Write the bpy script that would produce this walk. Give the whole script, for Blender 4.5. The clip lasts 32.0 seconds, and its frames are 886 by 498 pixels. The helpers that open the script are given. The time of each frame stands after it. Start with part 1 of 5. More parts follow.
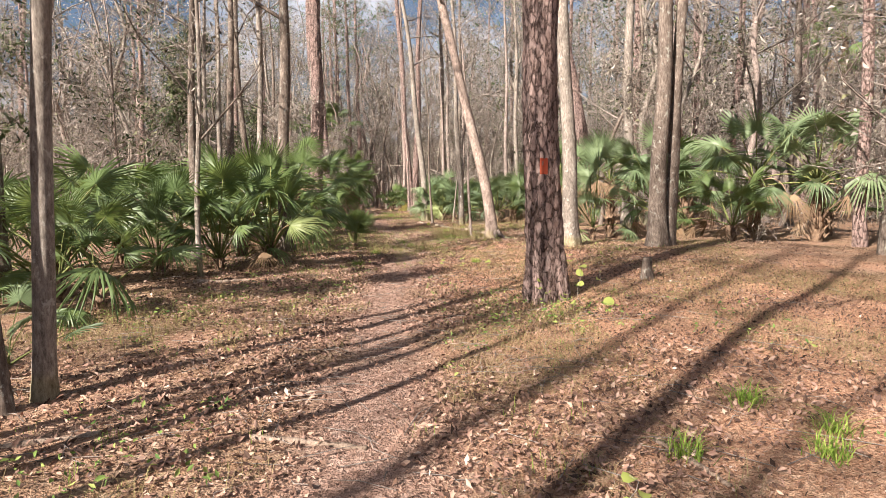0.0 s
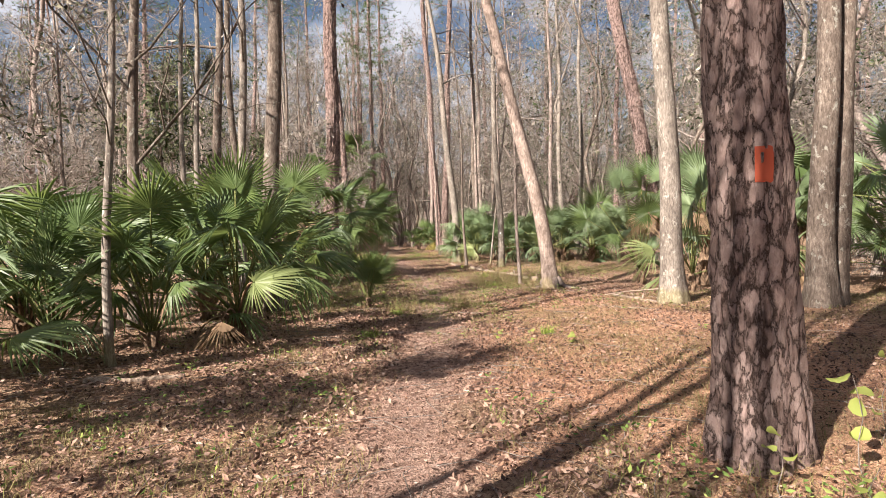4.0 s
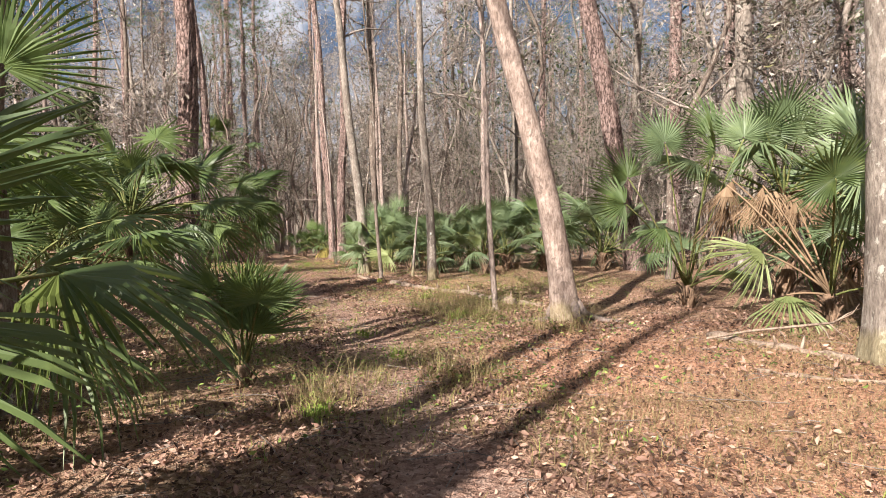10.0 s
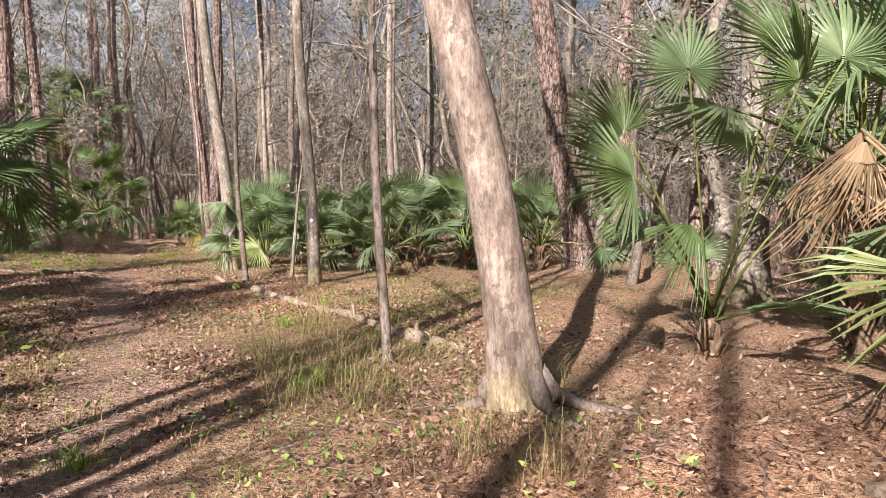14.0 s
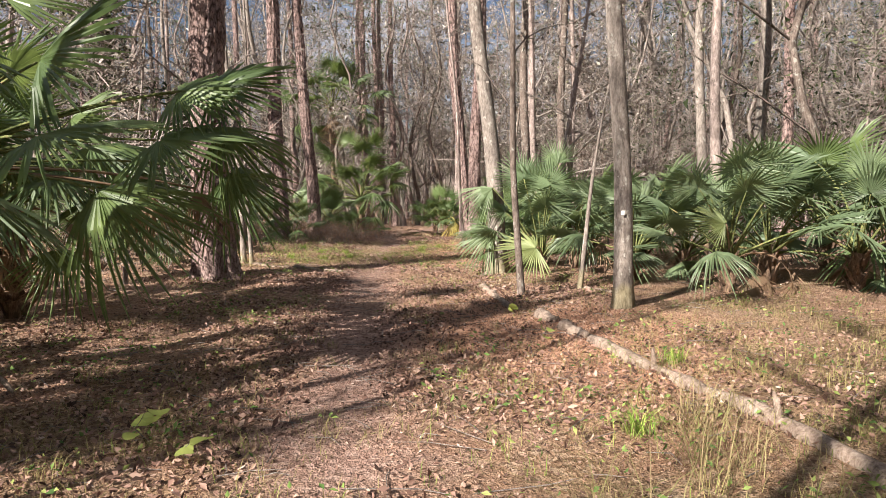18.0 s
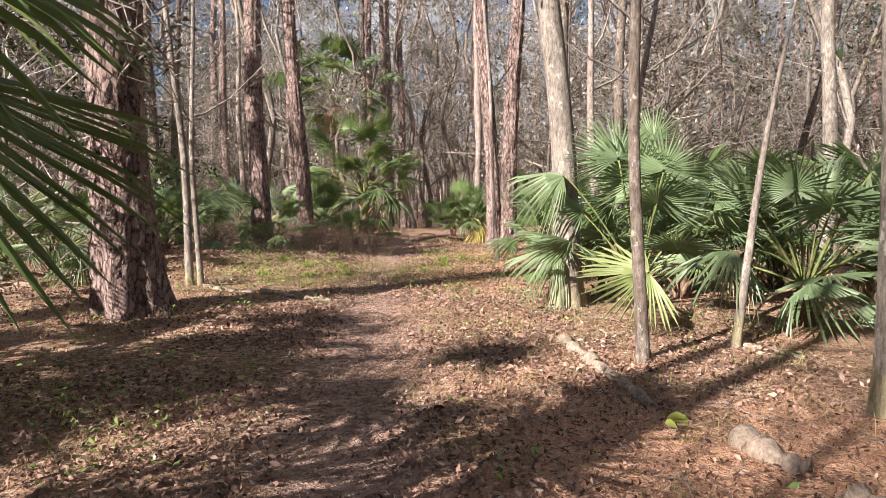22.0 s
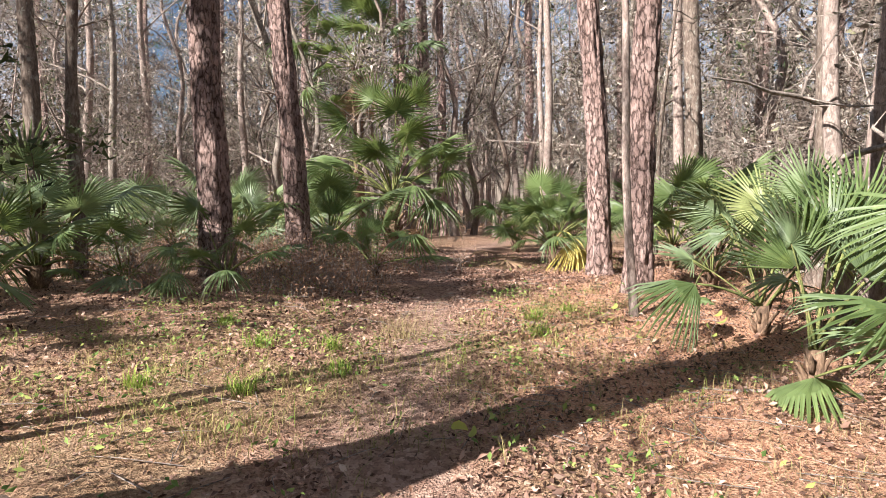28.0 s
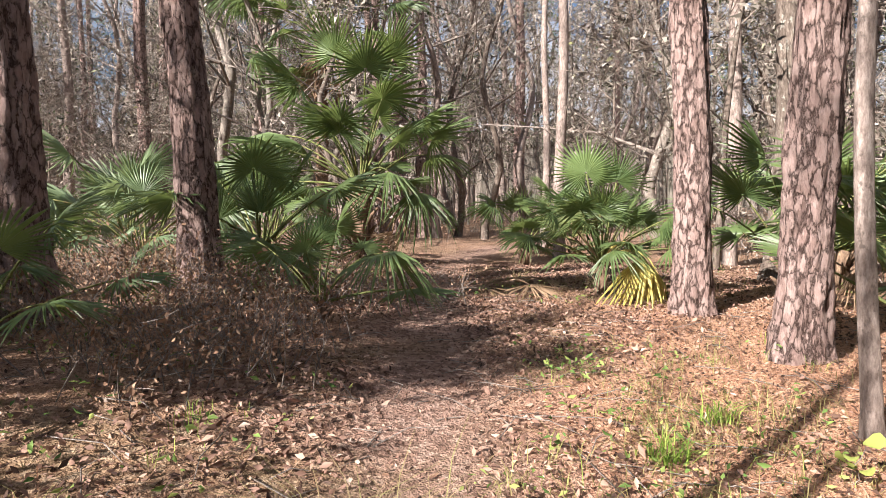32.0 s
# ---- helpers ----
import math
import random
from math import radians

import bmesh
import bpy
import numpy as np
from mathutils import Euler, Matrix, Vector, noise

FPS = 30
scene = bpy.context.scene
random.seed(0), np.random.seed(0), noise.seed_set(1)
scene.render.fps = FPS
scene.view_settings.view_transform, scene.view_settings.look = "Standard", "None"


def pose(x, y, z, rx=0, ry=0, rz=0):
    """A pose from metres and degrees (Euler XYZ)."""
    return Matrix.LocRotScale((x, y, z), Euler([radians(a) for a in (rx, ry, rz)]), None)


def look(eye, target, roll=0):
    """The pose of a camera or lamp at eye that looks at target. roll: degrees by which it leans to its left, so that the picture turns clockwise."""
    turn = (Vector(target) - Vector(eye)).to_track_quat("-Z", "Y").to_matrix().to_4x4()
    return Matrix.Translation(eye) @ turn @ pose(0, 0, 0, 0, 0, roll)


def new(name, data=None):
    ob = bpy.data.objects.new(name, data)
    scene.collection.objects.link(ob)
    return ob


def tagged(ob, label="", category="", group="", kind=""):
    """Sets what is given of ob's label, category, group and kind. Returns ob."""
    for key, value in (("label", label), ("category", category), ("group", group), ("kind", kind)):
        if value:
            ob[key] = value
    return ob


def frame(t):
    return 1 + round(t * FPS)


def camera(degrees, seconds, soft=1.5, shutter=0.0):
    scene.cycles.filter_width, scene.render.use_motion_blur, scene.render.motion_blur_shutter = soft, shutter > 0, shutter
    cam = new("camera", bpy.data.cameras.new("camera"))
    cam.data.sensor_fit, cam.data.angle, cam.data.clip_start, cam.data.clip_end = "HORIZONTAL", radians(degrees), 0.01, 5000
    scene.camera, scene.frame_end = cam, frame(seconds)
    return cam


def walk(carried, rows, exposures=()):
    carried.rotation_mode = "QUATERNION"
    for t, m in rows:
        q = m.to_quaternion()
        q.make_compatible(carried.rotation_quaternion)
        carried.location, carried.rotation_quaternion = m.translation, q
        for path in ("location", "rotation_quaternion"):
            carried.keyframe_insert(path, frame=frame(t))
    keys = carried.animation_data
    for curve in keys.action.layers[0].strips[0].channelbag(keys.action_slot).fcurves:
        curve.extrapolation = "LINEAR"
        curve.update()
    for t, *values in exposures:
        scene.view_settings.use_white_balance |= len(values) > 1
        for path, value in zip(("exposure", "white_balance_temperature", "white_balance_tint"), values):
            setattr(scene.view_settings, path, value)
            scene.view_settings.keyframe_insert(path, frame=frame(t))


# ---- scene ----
cam = camera(70.4, 32.0, 0.6)
METRES, EYE, TILT, LEAN, TURN = 34.1, 1.5, 0.0, 0.0, 0.0
ROWS = [
    (0.0, 0.0, 0.0, 0.0, -0.09, -5.39, 0.98),
    (0.5, -0.0035, 0.0159, -0.0005, 0.24, -5.39, 1.05),
    (1.0, -0.0059, 0.0333, -0.0001, 1.05, -5.13, 1.06),
    (1.5, -0.0099, 0.0483, 0.0012, 1.74, -4.74, 1.2),
    (2.0, -0.0102, 0.0642, 0.0006, 1.42, -3.57, 1.23),
    (2.5, -0.0109, 0.0801, 0.0006, 1.3, -2.8, 1.15),
    (4.5, -0.0116, 0.146, -0.0019, 3.05, -1.92, 1.39),
    (5.0, -0.0149, 0.1614, -0.0028, 4.39, -1.92, 1.27),
    (5.5, -0.0182, 0.1782, -0.0037, 6.38, -2.0, 1.32),
    (6.0, -0.0236, 0.1933, -0.0034, 6.79, -2.06, 1.34),
    (6.5, -0.0248, 0.2094, -0.0041, 6.76, -2.03, 1.51),
    (7.0, -0.0275, 0.2242, -0.0048, 5.59, -2.2, 1.45),
    (7.5, -0.0308, 0.2392, -0.0051, 5.36, -2.04, 1.62),
    (8.0, -0.0334, 0.2539, -0.005, 4.09, -1.88, 1.49),
    (8.5, -0.0375, 0.2686, -0.006, 1.36, -1.61, 1.73),
    (9.0, -0.039, 0.2854, -0.0063, -2.43, -1.69, 1.63),
    (9.5, -0.0419, 0.3011, -0.0063, -6.26, -1.58, 1.82),
    (10.0, -0.0414, 0.3174, -0.0072, -8.81, -1.61, 1.57),
    (10.5, -0.0405, 0.3334, -0.0066, -12.58, -1.64, 1.49),
    (11.0, -0.0378, 0.348, -0.0066, -15.81, -1.94, 1.64),
    (11.5, -0.0319, 0.363, -0.0061, -18.7, -2.27, 1.37),
    (12.0, -0.0279, 0.3793, -0.0055, -20.35, -2.65, 1.16),
    (12.5, -0.02, 0.3964, -0.0055, -20.4, -2.41, 1.03),
    (13.0, -0.0156, 0.4114, -0.0042, -20.23, -2.6, 0.97),
    (13.5, -0.0098, 0.4246, -0.0042, -18.94, -2.71, 1.05),
    (14.0, -0.0046, 0.4409, -0.0044, -16.3, -3.53, 0.98),
    (14.5, -0.0024, 0.4572, -0.0043, -11.15, -4.56, 1.4),
    (15.0, -0.0016, 0.4714, -0.003, -2.33, -4.86, 2.31),
    (15.5, -0.0052, 0.4849, -0.0029, 1.95, -5.29, 2.21),
    (17.5, -0.0154, 0.5458, -0.0028, 5.24, -4.57, 1.19),
    (18.0, -0.0203, 0.5594, -0.0029, 5.58, -4.43, 1.07),
    (18.5, -0.0238, 0.5746, -0.0041, 6.2, -4.33, 0.89),
    (19.0, -0.0287, 0.5895, -0.0047, 6.25, -4.34, 0.73),
    (19.5, -0.0301, 0.6059, -0.0051, 6.44, -4.4, 0.87),
    (20.0, -0.0345, 0.6215, -0.0053, 6.44, -4.54, 0.9),
    (20.5, -0.0373, 0.6367, -0.0059, 6.42, -4.56, 0.99),
    (21.0, -0.04, 0.6517, -0.0056, 6.18, -4.57, 0.88),
    (21.5, -0.0426, 0.6656, -0.0051, 6.15, -4.49, 0.89),
    (22.0, -0.0453, 0.6812, -0.0053, 6.17, -4.34, 0.73),
    (22.5, -0.0503, 0.697, -0.0057, 6.81, -4.44, 0.56),
    (23.0, -0.0524, 0.7132, -0.0046, 7.24, -4.45, 0.59),
    (23.5, -0.0565, 0.7278, -0.0038, 7.27, -4.48, 0.62),
    (24.0, -0.059, 0.7431, -0.0048, 7.13, -4.47, 0.61),
    (24.5, -0.0632, 0.7577, -0.0047, 7.31, -4.51, 0.65),
    (25.0, -0.0655, 0.773, -0.0049, 8.37, -4.6, 0.79),
    (25.5, -0.0688, 0.7888, -0.0051, 9.31, -4.68, 0.77),
    (27.5, -0.0796, 0.8458, -0.0037, 9.3, -4.31, 0.7),
    (28.0, -0.0836, 0.8604, -0.0039, 9.25, -4.25, 0.73),
    (28.5, -0.0857, 0.875, -0.004, 9.26, -4.13, 0.68),
    (29.0, -0.0906, 0.888, -0.0038, 9.24, -4.07, 0.61),
    (29.5, -0.0949, 0.9001, -0.0036, 9.24, -4.02, 0.71),
    (30.0, -0.0973, 0.9143, -0.0042, 9.04, -3.94, 0.67),
    (30.5, -0.101, 0.9299, -0.0048, 8.22, -4.13, 0.78),
    (31.0, -0.1033, 0.946, -0.0053, 7.93, -4.24, 0.69),
    (31.5, -0.1076, 0.9607, -0.0057, 7.71, -4.44, 0.76),
    (32.0, -0.1088, 0.9757, -0.0055, 6.87, -4.48, 0.2),
]
walk(cam, [(t, pose(0, 0, EYE, TILT, LEAN, TURN) @ pose(METRES * x, METRES * y, METRES * z, 90 + pitch, roll, yaw)) for t, x, y, z, yaw, pitch, roll in ROWS], exposures=[(0.0, 1.76, 6200, 13), (8.0, 1.62, 6170, 13), (13.0, 1.62, 6050, 13), (21.0, 1.78, 6000, 13), (25.0, 1.90, 5920, 13), (32.0, 1.92, 5900, 13)])

from mathutils.bvhtree import BVHTree

# ---- light ----
SUN_EL, SUN_AZ = 33.0, 220.5          # azimuth clockwise from +y: behind and to the left of the walk
world = bpy.data.worlds.new("sky_world")
scene.world = world
world.use_nodes = True
wn, wl = world.node_tree.nodes, world.node_tree.links
sky = wn.new("ShaderNodeTexSky")
sky.sky_type, sky.sun_disc = "NISHITA", False
sky.sun_elevation, sky.sun_rotation = radians(SUN_EL), radians(SUN_AZ)
# scattered white cloud over the blue
ray = wn.new("ShaderNodeTexCoord")
puff = wn.new("ShaderNodeTexNoise")
puff.inputs["Scale"].default_value, puff.inputs["Detail"].default_value, puff.inputs["Roughness"].default_value = 5.0, 6.0, 0.6
cover = wn.new("ShaderNodeValToRGB")
cover.color_ramp.elements[0].position, cover.color_ramp.elements[1].position = 0.44, 0.57
cloud = wn.new("ShaderNodeMix")
cloud.data_type = "RGBA"
cloud.inputs[7].default_value = (9.5, 9.6, 10.0, 1.0)
wl.new(ray.outputs["Generated"], puff.inputs["Vector"])
wl.new(puff.outputs["Fac"], cover.inputs["Fac"])
wl.new(cover.outputs["Color"], cloud.inputs[0])
wl.new(sky.outputs[0], cloud.inputs[6])
wl.new(cloud.outputs[2], wn["Background"].inputs[0])
wn["Background"].inputs[1].default_value = 0.027
sun = new("sun", bpy.data.lights.new("sun", "SUN"))
sun.data.energy, sun.data.angle, sun.data.color = 5.0, radians(0.55), (1.0, 0.90, 0.76)
se, sa = radians(SUN_EL), radians(SUN_AZ)
sun.matrix_world = look((math.sin(sa) * math.cos(se) * 60, math.cos(sa) * math.cos(se) * 60, math.sin(se) * 60), (0, 0, 0))

# ---- materials ----


class Nodes:
    """A material and short ways to add nodes to it."""

    def __init__(self, name):
        self.m = bpy.data.materials.new(name)
        self.m.use_nodes = True
        self.t = self.m.node_tree
        self.b = self.t.nodes["Principled BSDF"]
        self.out = self.t.nodes["Material Output"]

    def n(self, kind, props=(), **ins):
        node = self.t.nodes.new(kind)
        for k, v in props:
            setattr(node, k, v)
        for k, v in ins.items():
            self.put(node.inputs[int(k[1:])] if k[0] == "i" and k[1:].isdigit() else node.inputs[k], v)
        return node

    def put(self, socket, v):
        if isinstance(v, bpy.types.NodeSocket):
            self.t.links.new(v, socket)
        else:
            socket.default_value = v

    def coord(self, which="Object", scale=(1, 1, 1), rnd=True):
        c = self.n("ShaderNodeTexCoord").outputs[which]
        mp = self.n("ShaderNodeMapping", Vector=c, Scale=scale)
        if rnd:
            r = self.n("ShaderNodeObjectInfo").outputs["Random"]
            k = self.n("ShaderNodeMath", (("operation", "MULTIPLY"),), i0=r, i1=37.0).outputs[0]
            mp = self.n("ShaderNodeVectorMath", i0=mp.outputs[0], i1=self.n("ShaderNodeCombineXYZ", X=k, Y=k, Z=k).outputs[0])
        return mp.outputs[0]

    def noise(self, vec, scale, detail=4.0, rough=0.6):
        return self.n("ShaderNodeTexNoise", Vector=vec, Scale=scale, Detail=detail, Roughness=rough).outputs["Fac"]

    def ramp(self, fac, *stops):
        r = self.n("ShaderNodeValToRGB", Fac=fac)
        e = r.color_ramp.elements
        while len(e) < len(stops):
            e.new(0.5)
        for s, (p, c) in zip(e, stops):
            s.position, s.color = p, (*c, 1.0)
        return r.outputs["Color"]

    def mix(self, fac, a, b, mode="MIX"):
        x = self.n("ShaderNodeMix", (("data_type", "RGBA"), ("blend_type", mode)))
        self.put(x.inputs[0], fac)
        self.put(x.inputs[6], a if not isinstance(a, tuple) else (*a, 1.0))
        self.put(x.inputs[7], b if not isinstance(b, tuple) else (*b, 1.0))
        return x.outputs[2]

    def bump(self, height, strength=0.5, dist=0.02):
        self.put(self.b.inputs["Normal"], self.n("ShaderNodeBump", Height=height, Strength=strength, Distance=dist).outputs[0])

    def done(self, color, rough=0.8, spec=0.3):
        self.put(self.b.inputs["Base Color"], color)
        self.put(self.b.inputs["Roughness"], rough)
        self.b.inputs["Specular IOR Level"].default_value = spec
        return self.m

    def leafy(self, color, back, share=0.35):
        """Lets light through the blade."""
        tr = self.n("ShaderNodeBsdfTranslucent")
        self.put(tr.inputs["Color"], back if not isinstance(back, tuple) else (*back, 1.0))
        mx = self.n("ShaderNodeMixShader", i0=share, i1=self.b.outputs[0], i2=tr.outputs[0])
        self.t.links.new(mx.outputs[0], self.out.inputs["Surface"])
        return self.m


def ground_mat():
    k = Nodes("forest_floor")
    p = k.coord("Object", rnd=False)
    wob = k.n("ShaderNodeVectorMath", i0=p, i1=k.n("ShaderNodeVectorMath", (("operation", "SCALE"),), i0=k.n("ShaderNodeTexNoise", Vector=p, Scale=30.0, Detail=3.0).outputs["Color"], Scale=0.05).outputs[0]).outputs[0]
    big, mid, fine = k.noise(p, 0.35, 3), k.noise(p, 2.3, 5, 0.65), k.noise(p, 46, 6, 0.8)
    leaf = k.n("ShaderNodeTexVoronoi", Vector=wob, Scale=24.0)
    small = k.n("ShaderNodeTexVoronoi", Vector=wob, Scale=62.0)
    tone = k.n("ShaderNodeSeparateColor", Color=leaf.outputs["Color"]).outputs[0]
    tone2 = k.n("ShaderNodeSeparateColor", Color=small.outputs["Color"]).outputs[1]
    straw = k.ramp(fine, (0.3, (0.13, 0.062, 0.036)), (0.5, (0.43, 0.235, 0.145)), (0.7, (0.66, 0.44, 0.30)))
    dirt = k.ramp(k.mix(0.5, fine, tone2), (0.25, (0.24, 0.145, 0.10)), (0.75, (0.58, 0.40, 0.29)))
    litter = k.ramp(tone, (0.0, (0.075, 0.042, 0.027)), (0.35, (0.25, 0.14, 0.085)), (0.7, (0.44, 0.28, 0.18)), (1.0, (0.64, 0.48, 0.34)))
    chip = k.ramp(tone2, (0.0, (0.09, 0.05, 0.032)), (0.5, (0.36, 0.215, 0.135)), (1.0, (0.62, 0.44, 0.30)))
    c = k.mix(k.ramp(mid, (0.40, (0, 0, 0)), (0.6, (1, 1, 1))), k.mix(0.5, straw, chip), dirt)
    c = k.mix(k.ramp(big, (0.40, (0, 0, 0)), (0.6, (0.85, 0.85, 0.85))), c, litter)
    wear = k.n("ShaderNodeAttribute", (("attribute_name", "wear"),)).outputs["Fac"]
    bed = k.n("ShaderNodeAttribute", (("attribute_name", "needle_bed"),)).outputs["Fac"]
    moss = k.n("ShaderNodeAttribute", (("attribute_name", "turf"),)).outputs["Fac"]
    c = k.mix(moss, c, k.ramp(k.mix(0.5, fine, tone2), (0.25, (0.12, 0.08, 0.04)), (0.5, (0.30, 0.205, 0.11)), (0.8, (0.47, 0.35, 0.20))))
    # pine-needle orange, brightened: sunlight on these patches is put into the colour
    c = k.mix(bed, c, k.ramp(k.mix(0.35, fine, tone2), (0.25, (0.30, 0.128, 0.075)), (0.5, (0.62, 0.34, 0.21)), (0.75, (0.80, 0.54, 0.38))))
    c = k.mix(wear, c, k.ramp(k.mix(0.4, fine, tone), (0.25, (0.16, 0.097, 0.078)), (0.5, (0.39, 0.25, 0.195)), (0.8, (0.58, 0.42, 0.345))))
    c = k.mix(k.ramp(fine, (0.30, (0.75, 0.75, 0.75)), (0.42, (0, 0, 0))), c, (0.06, 0.035, 0.024))
    h = k.n("ShaderNodeMath", i0=k.n("ShaderNodeMath", i0=fine, i1=leaf.outputs["Distance"]).outputs[0], i1=small.outputs["Distance"]).outputs[0]
    k.bump(h, 1.0, 0.035)
    return k.done(c, 0.95, 0.1)


def pine_bark_mat():
    k = Nodes("pine_bark")
    p = k.coord("Object", (1, 1, 0.4))

    def bent(scale, amount):
        n1 = k.n("ShaderNodeTexNoise", Vector=p, Scale=scale, Detail=6.0, Roughness=0.75).outputs["Color"]
        return k.n("ShaderNodeVectorMath", i0=p, i1=k.n("ShaderNodeVectorMath", (("operation", "SCALE"),), i0=n1, Scale=amount).outputs[0]).outputs[0]

    warp = bent(16.0, 0.12)
    edge = k.n("ShaderNodeTexVoronoi", (("feature", "DISTANCE_TO_EDGE"),), Vector=warp, Scale=13.0, Randomness=0.85).outputs["Distance"]
    cell = k.n("ShaderNodeSeparateColor", Color=k.n("ShaderNodeTexVoronoi", Vector=warp, Scale=13.0, Randomness=0.85).outputs["Color"]).outputs[0]
    flake = k.n("ShaderNodeSeparateColor", Color=k.n("ShaderNodeTexVoronoi", Vector=bent(30.0, 0.06), Scale=34.0).outputs["Color"]).outputs[0]
    fine = k.noise(k.coord("Object", (1, 1, 0.6)), 45, 6, 0.8)
    groove = k.noise(k.coord("Object", (1, 1, 0.10)), 11, 5, 0.65)
    plate = k.ramp(k.mix(0.35, fine, flake), (0.2, (0.18, 0.118, 0.10)), (0.45, (0.36, 0.25, 0.22)), (0.8, (0.54, 0.41, 0.37)))
    plate = k.mix(0.3, plate, k.ramp(cell, (0.0, (0.14, 0.085, 0.068)), (0.6, (0.25, 0.17, 0.148)), (1.0, (0.36, 0.27, 0.245))))
    gap = k.ramp(groove, (0.28, (1, 1, 1)), (0.38, (0, 0, 0)))
    plate = k.mix(gap, plate, (0.06, 0.036, 0.029))
    crack = k.n("ShaderNodeMath", (("operation", "MULTIPLY"),), i0=edge, i1=k.n("ShaderNodeMath", i0=flake, i1=0.35).outputs[0]).outputs[0]
    c = k.mix(k.ramp(crack, (0.0, (0.0, 0.0, 0.0)), (0.06, (1, 1, 1))), (0.06, 0.036, 0.029), plate)
    low = k.n("ShaderNodeMath", (("operation", "MULTIPLY_ADD"),), i0=gap, i1=-1.0, i2=k.n("ShaderNodeMath", i0=flake, i1=fine).outputs[0]).outputs[0]
    k.bump(k.n("ShaderNodeMath", i0=k.ramp(crack, (0.0, (0, 0, 0)), (0.09, (1, 1, 1))), i1=low).outputs[0], 1.0, 0.03)
    return k.done(c, 0.9, 0.15)


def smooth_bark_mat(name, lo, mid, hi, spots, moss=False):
    k = Nodes(name)
    p = k.coord("Object", (1, 1, 0.3))
    a = k.noise(k.coord("Object", (1, 1, 0.5)), 3.2, 4)
    b = k.noise(p, 30, 6, 0.8)
    c = k.ramp(b, (0.33, lo), (0.5, mid), (0.66, hi))
    c = k.mix(k.ramp(a, (0.42, (0, 0, 0)), (0.6, (0.75, 0.75, 0.75))), c, k.ramp(b, (0.38, lo), (0.7, mid)))
    s = k.noise(k.coord("Object", (1, 1, 0.7)), 11, 4, 0.7)
    c = k.mix(k.ramp(s, (0.58, (0, 0, 0)), (0.64, (0.85, 0.85, 0.85))), c, spots)
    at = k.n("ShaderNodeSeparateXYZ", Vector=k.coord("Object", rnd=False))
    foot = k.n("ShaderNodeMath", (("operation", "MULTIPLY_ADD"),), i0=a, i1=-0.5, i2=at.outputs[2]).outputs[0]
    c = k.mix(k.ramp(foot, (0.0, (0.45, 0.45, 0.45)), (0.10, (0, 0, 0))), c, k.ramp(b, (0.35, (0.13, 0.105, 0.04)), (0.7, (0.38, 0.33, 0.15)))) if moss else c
    k.bump(b, 0.8, 0.02)
    return k.done(c, 0.9, 0.15)


def frond_mat(name, dark, light, back, gloss=0.42, share=0.3):
    k = Nodes(name)
    r = k.n("ShaderNodeNewGeometry").outputs["Random Per Island"]
    o = k.n("ShaderNodeObjectInfo").outputs["Random"]
    f = k.n("ShaderNodeMath", (("operation", "MULTIPLY_ADD"),), i0=r, i1=0.35, i2=k.n("ShaderNodeMath", (("operation", "MULTIPLY"),), i0=o, i1=0.65).outputs[0]).outputs[0]
    c = k.ramp(f, (0.0, dark), (1.0, light))
    c = k.mix(k.ramp(k.noise(k.coord("Object"), 6, 4), (0.55, (0, 0, 0)), (0.75, (0.5, 0.5, 0.5))), c, back)
    k.done(c, gloss, 0.38)
    return k.leafy(c, back, share)


def leaf_mat(name, stops, share=0.3, rough=0.7):
    k = Nodes(name)
    r = k.n("ShaderNodeNewGeometry").outputs["Random Per Island"]
    c = k.ramp(r, *stops)
    k.done(c, rough, 0.15)
    return k.leafy(c, c, share)


GROUND = ground_mat()
PINE = pine_bark_mat()
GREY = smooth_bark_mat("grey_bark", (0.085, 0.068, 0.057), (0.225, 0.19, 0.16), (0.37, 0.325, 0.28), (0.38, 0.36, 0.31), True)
PALE = smooth_bark_mat("pale_bark", (0.10, 0.075, 0.064), (0.285, 0.225, 0.195), (0.46, 0.39, 0.35), (0.105, 0.083, 0.07))
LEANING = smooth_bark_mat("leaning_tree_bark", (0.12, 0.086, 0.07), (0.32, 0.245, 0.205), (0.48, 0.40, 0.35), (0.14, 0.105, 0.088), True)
BROWN = smooth_bark_mat("brown_bark", (0.05, 0.038, 0.03), (0.155, 0.12, 0.098), (0.28, 0.235, 0.195), (0.30, 0.29, 0.25))
TWIG = smooth_bark_mat("twig_bark", (0.09, 0.073, 0.063), (0.27, 0.228, 0.197), (0.47, 0.415, 0.365), (0.13, 0.11, 0.095))
DEADWOOD = smooth_bark_mat("dead_wood", (0.12, 0.082, 0.06), (0.31, 0.235, 0.18), (0.47, 0.385, 0.31), (0.12, 0.088, 0.064))
BOOT = smooth_bark_mat("palm_boot", (0.06, 0.04, 0.03), (0.20, 0.13, 0.085), (0.38, 0.27, 0.18), (0.10, 0.07, 0.05))
FROND = frond_mat("palm_frond", (0.045, 0.078, 0.028), (0.135, 0.185, 0.066), (0.24, 0.31, 0.085), 0.45)
FROND_BLUE = frond_mat("palm_frond_bluish", (0.08, 0.122, 0.062), (0.205, 0.26, 0.135), (0.26, 0.33, 0.13), 0.45, 0.3)
FROND_PALE = frond_mat("palm_frond_pale", (0.15, 0.19, 0.07), (0.28, 0.31, 0.13), (0.28, 0.33, 0.11), 0.5, 0.3)
FROND_DEAD = frond_mat("palm_frond_dead", (0.17, 0.105, 0.06), (0.38, 0.27, 0.17), (0.34, 0.22, 0.12), 0.85, 0.2)
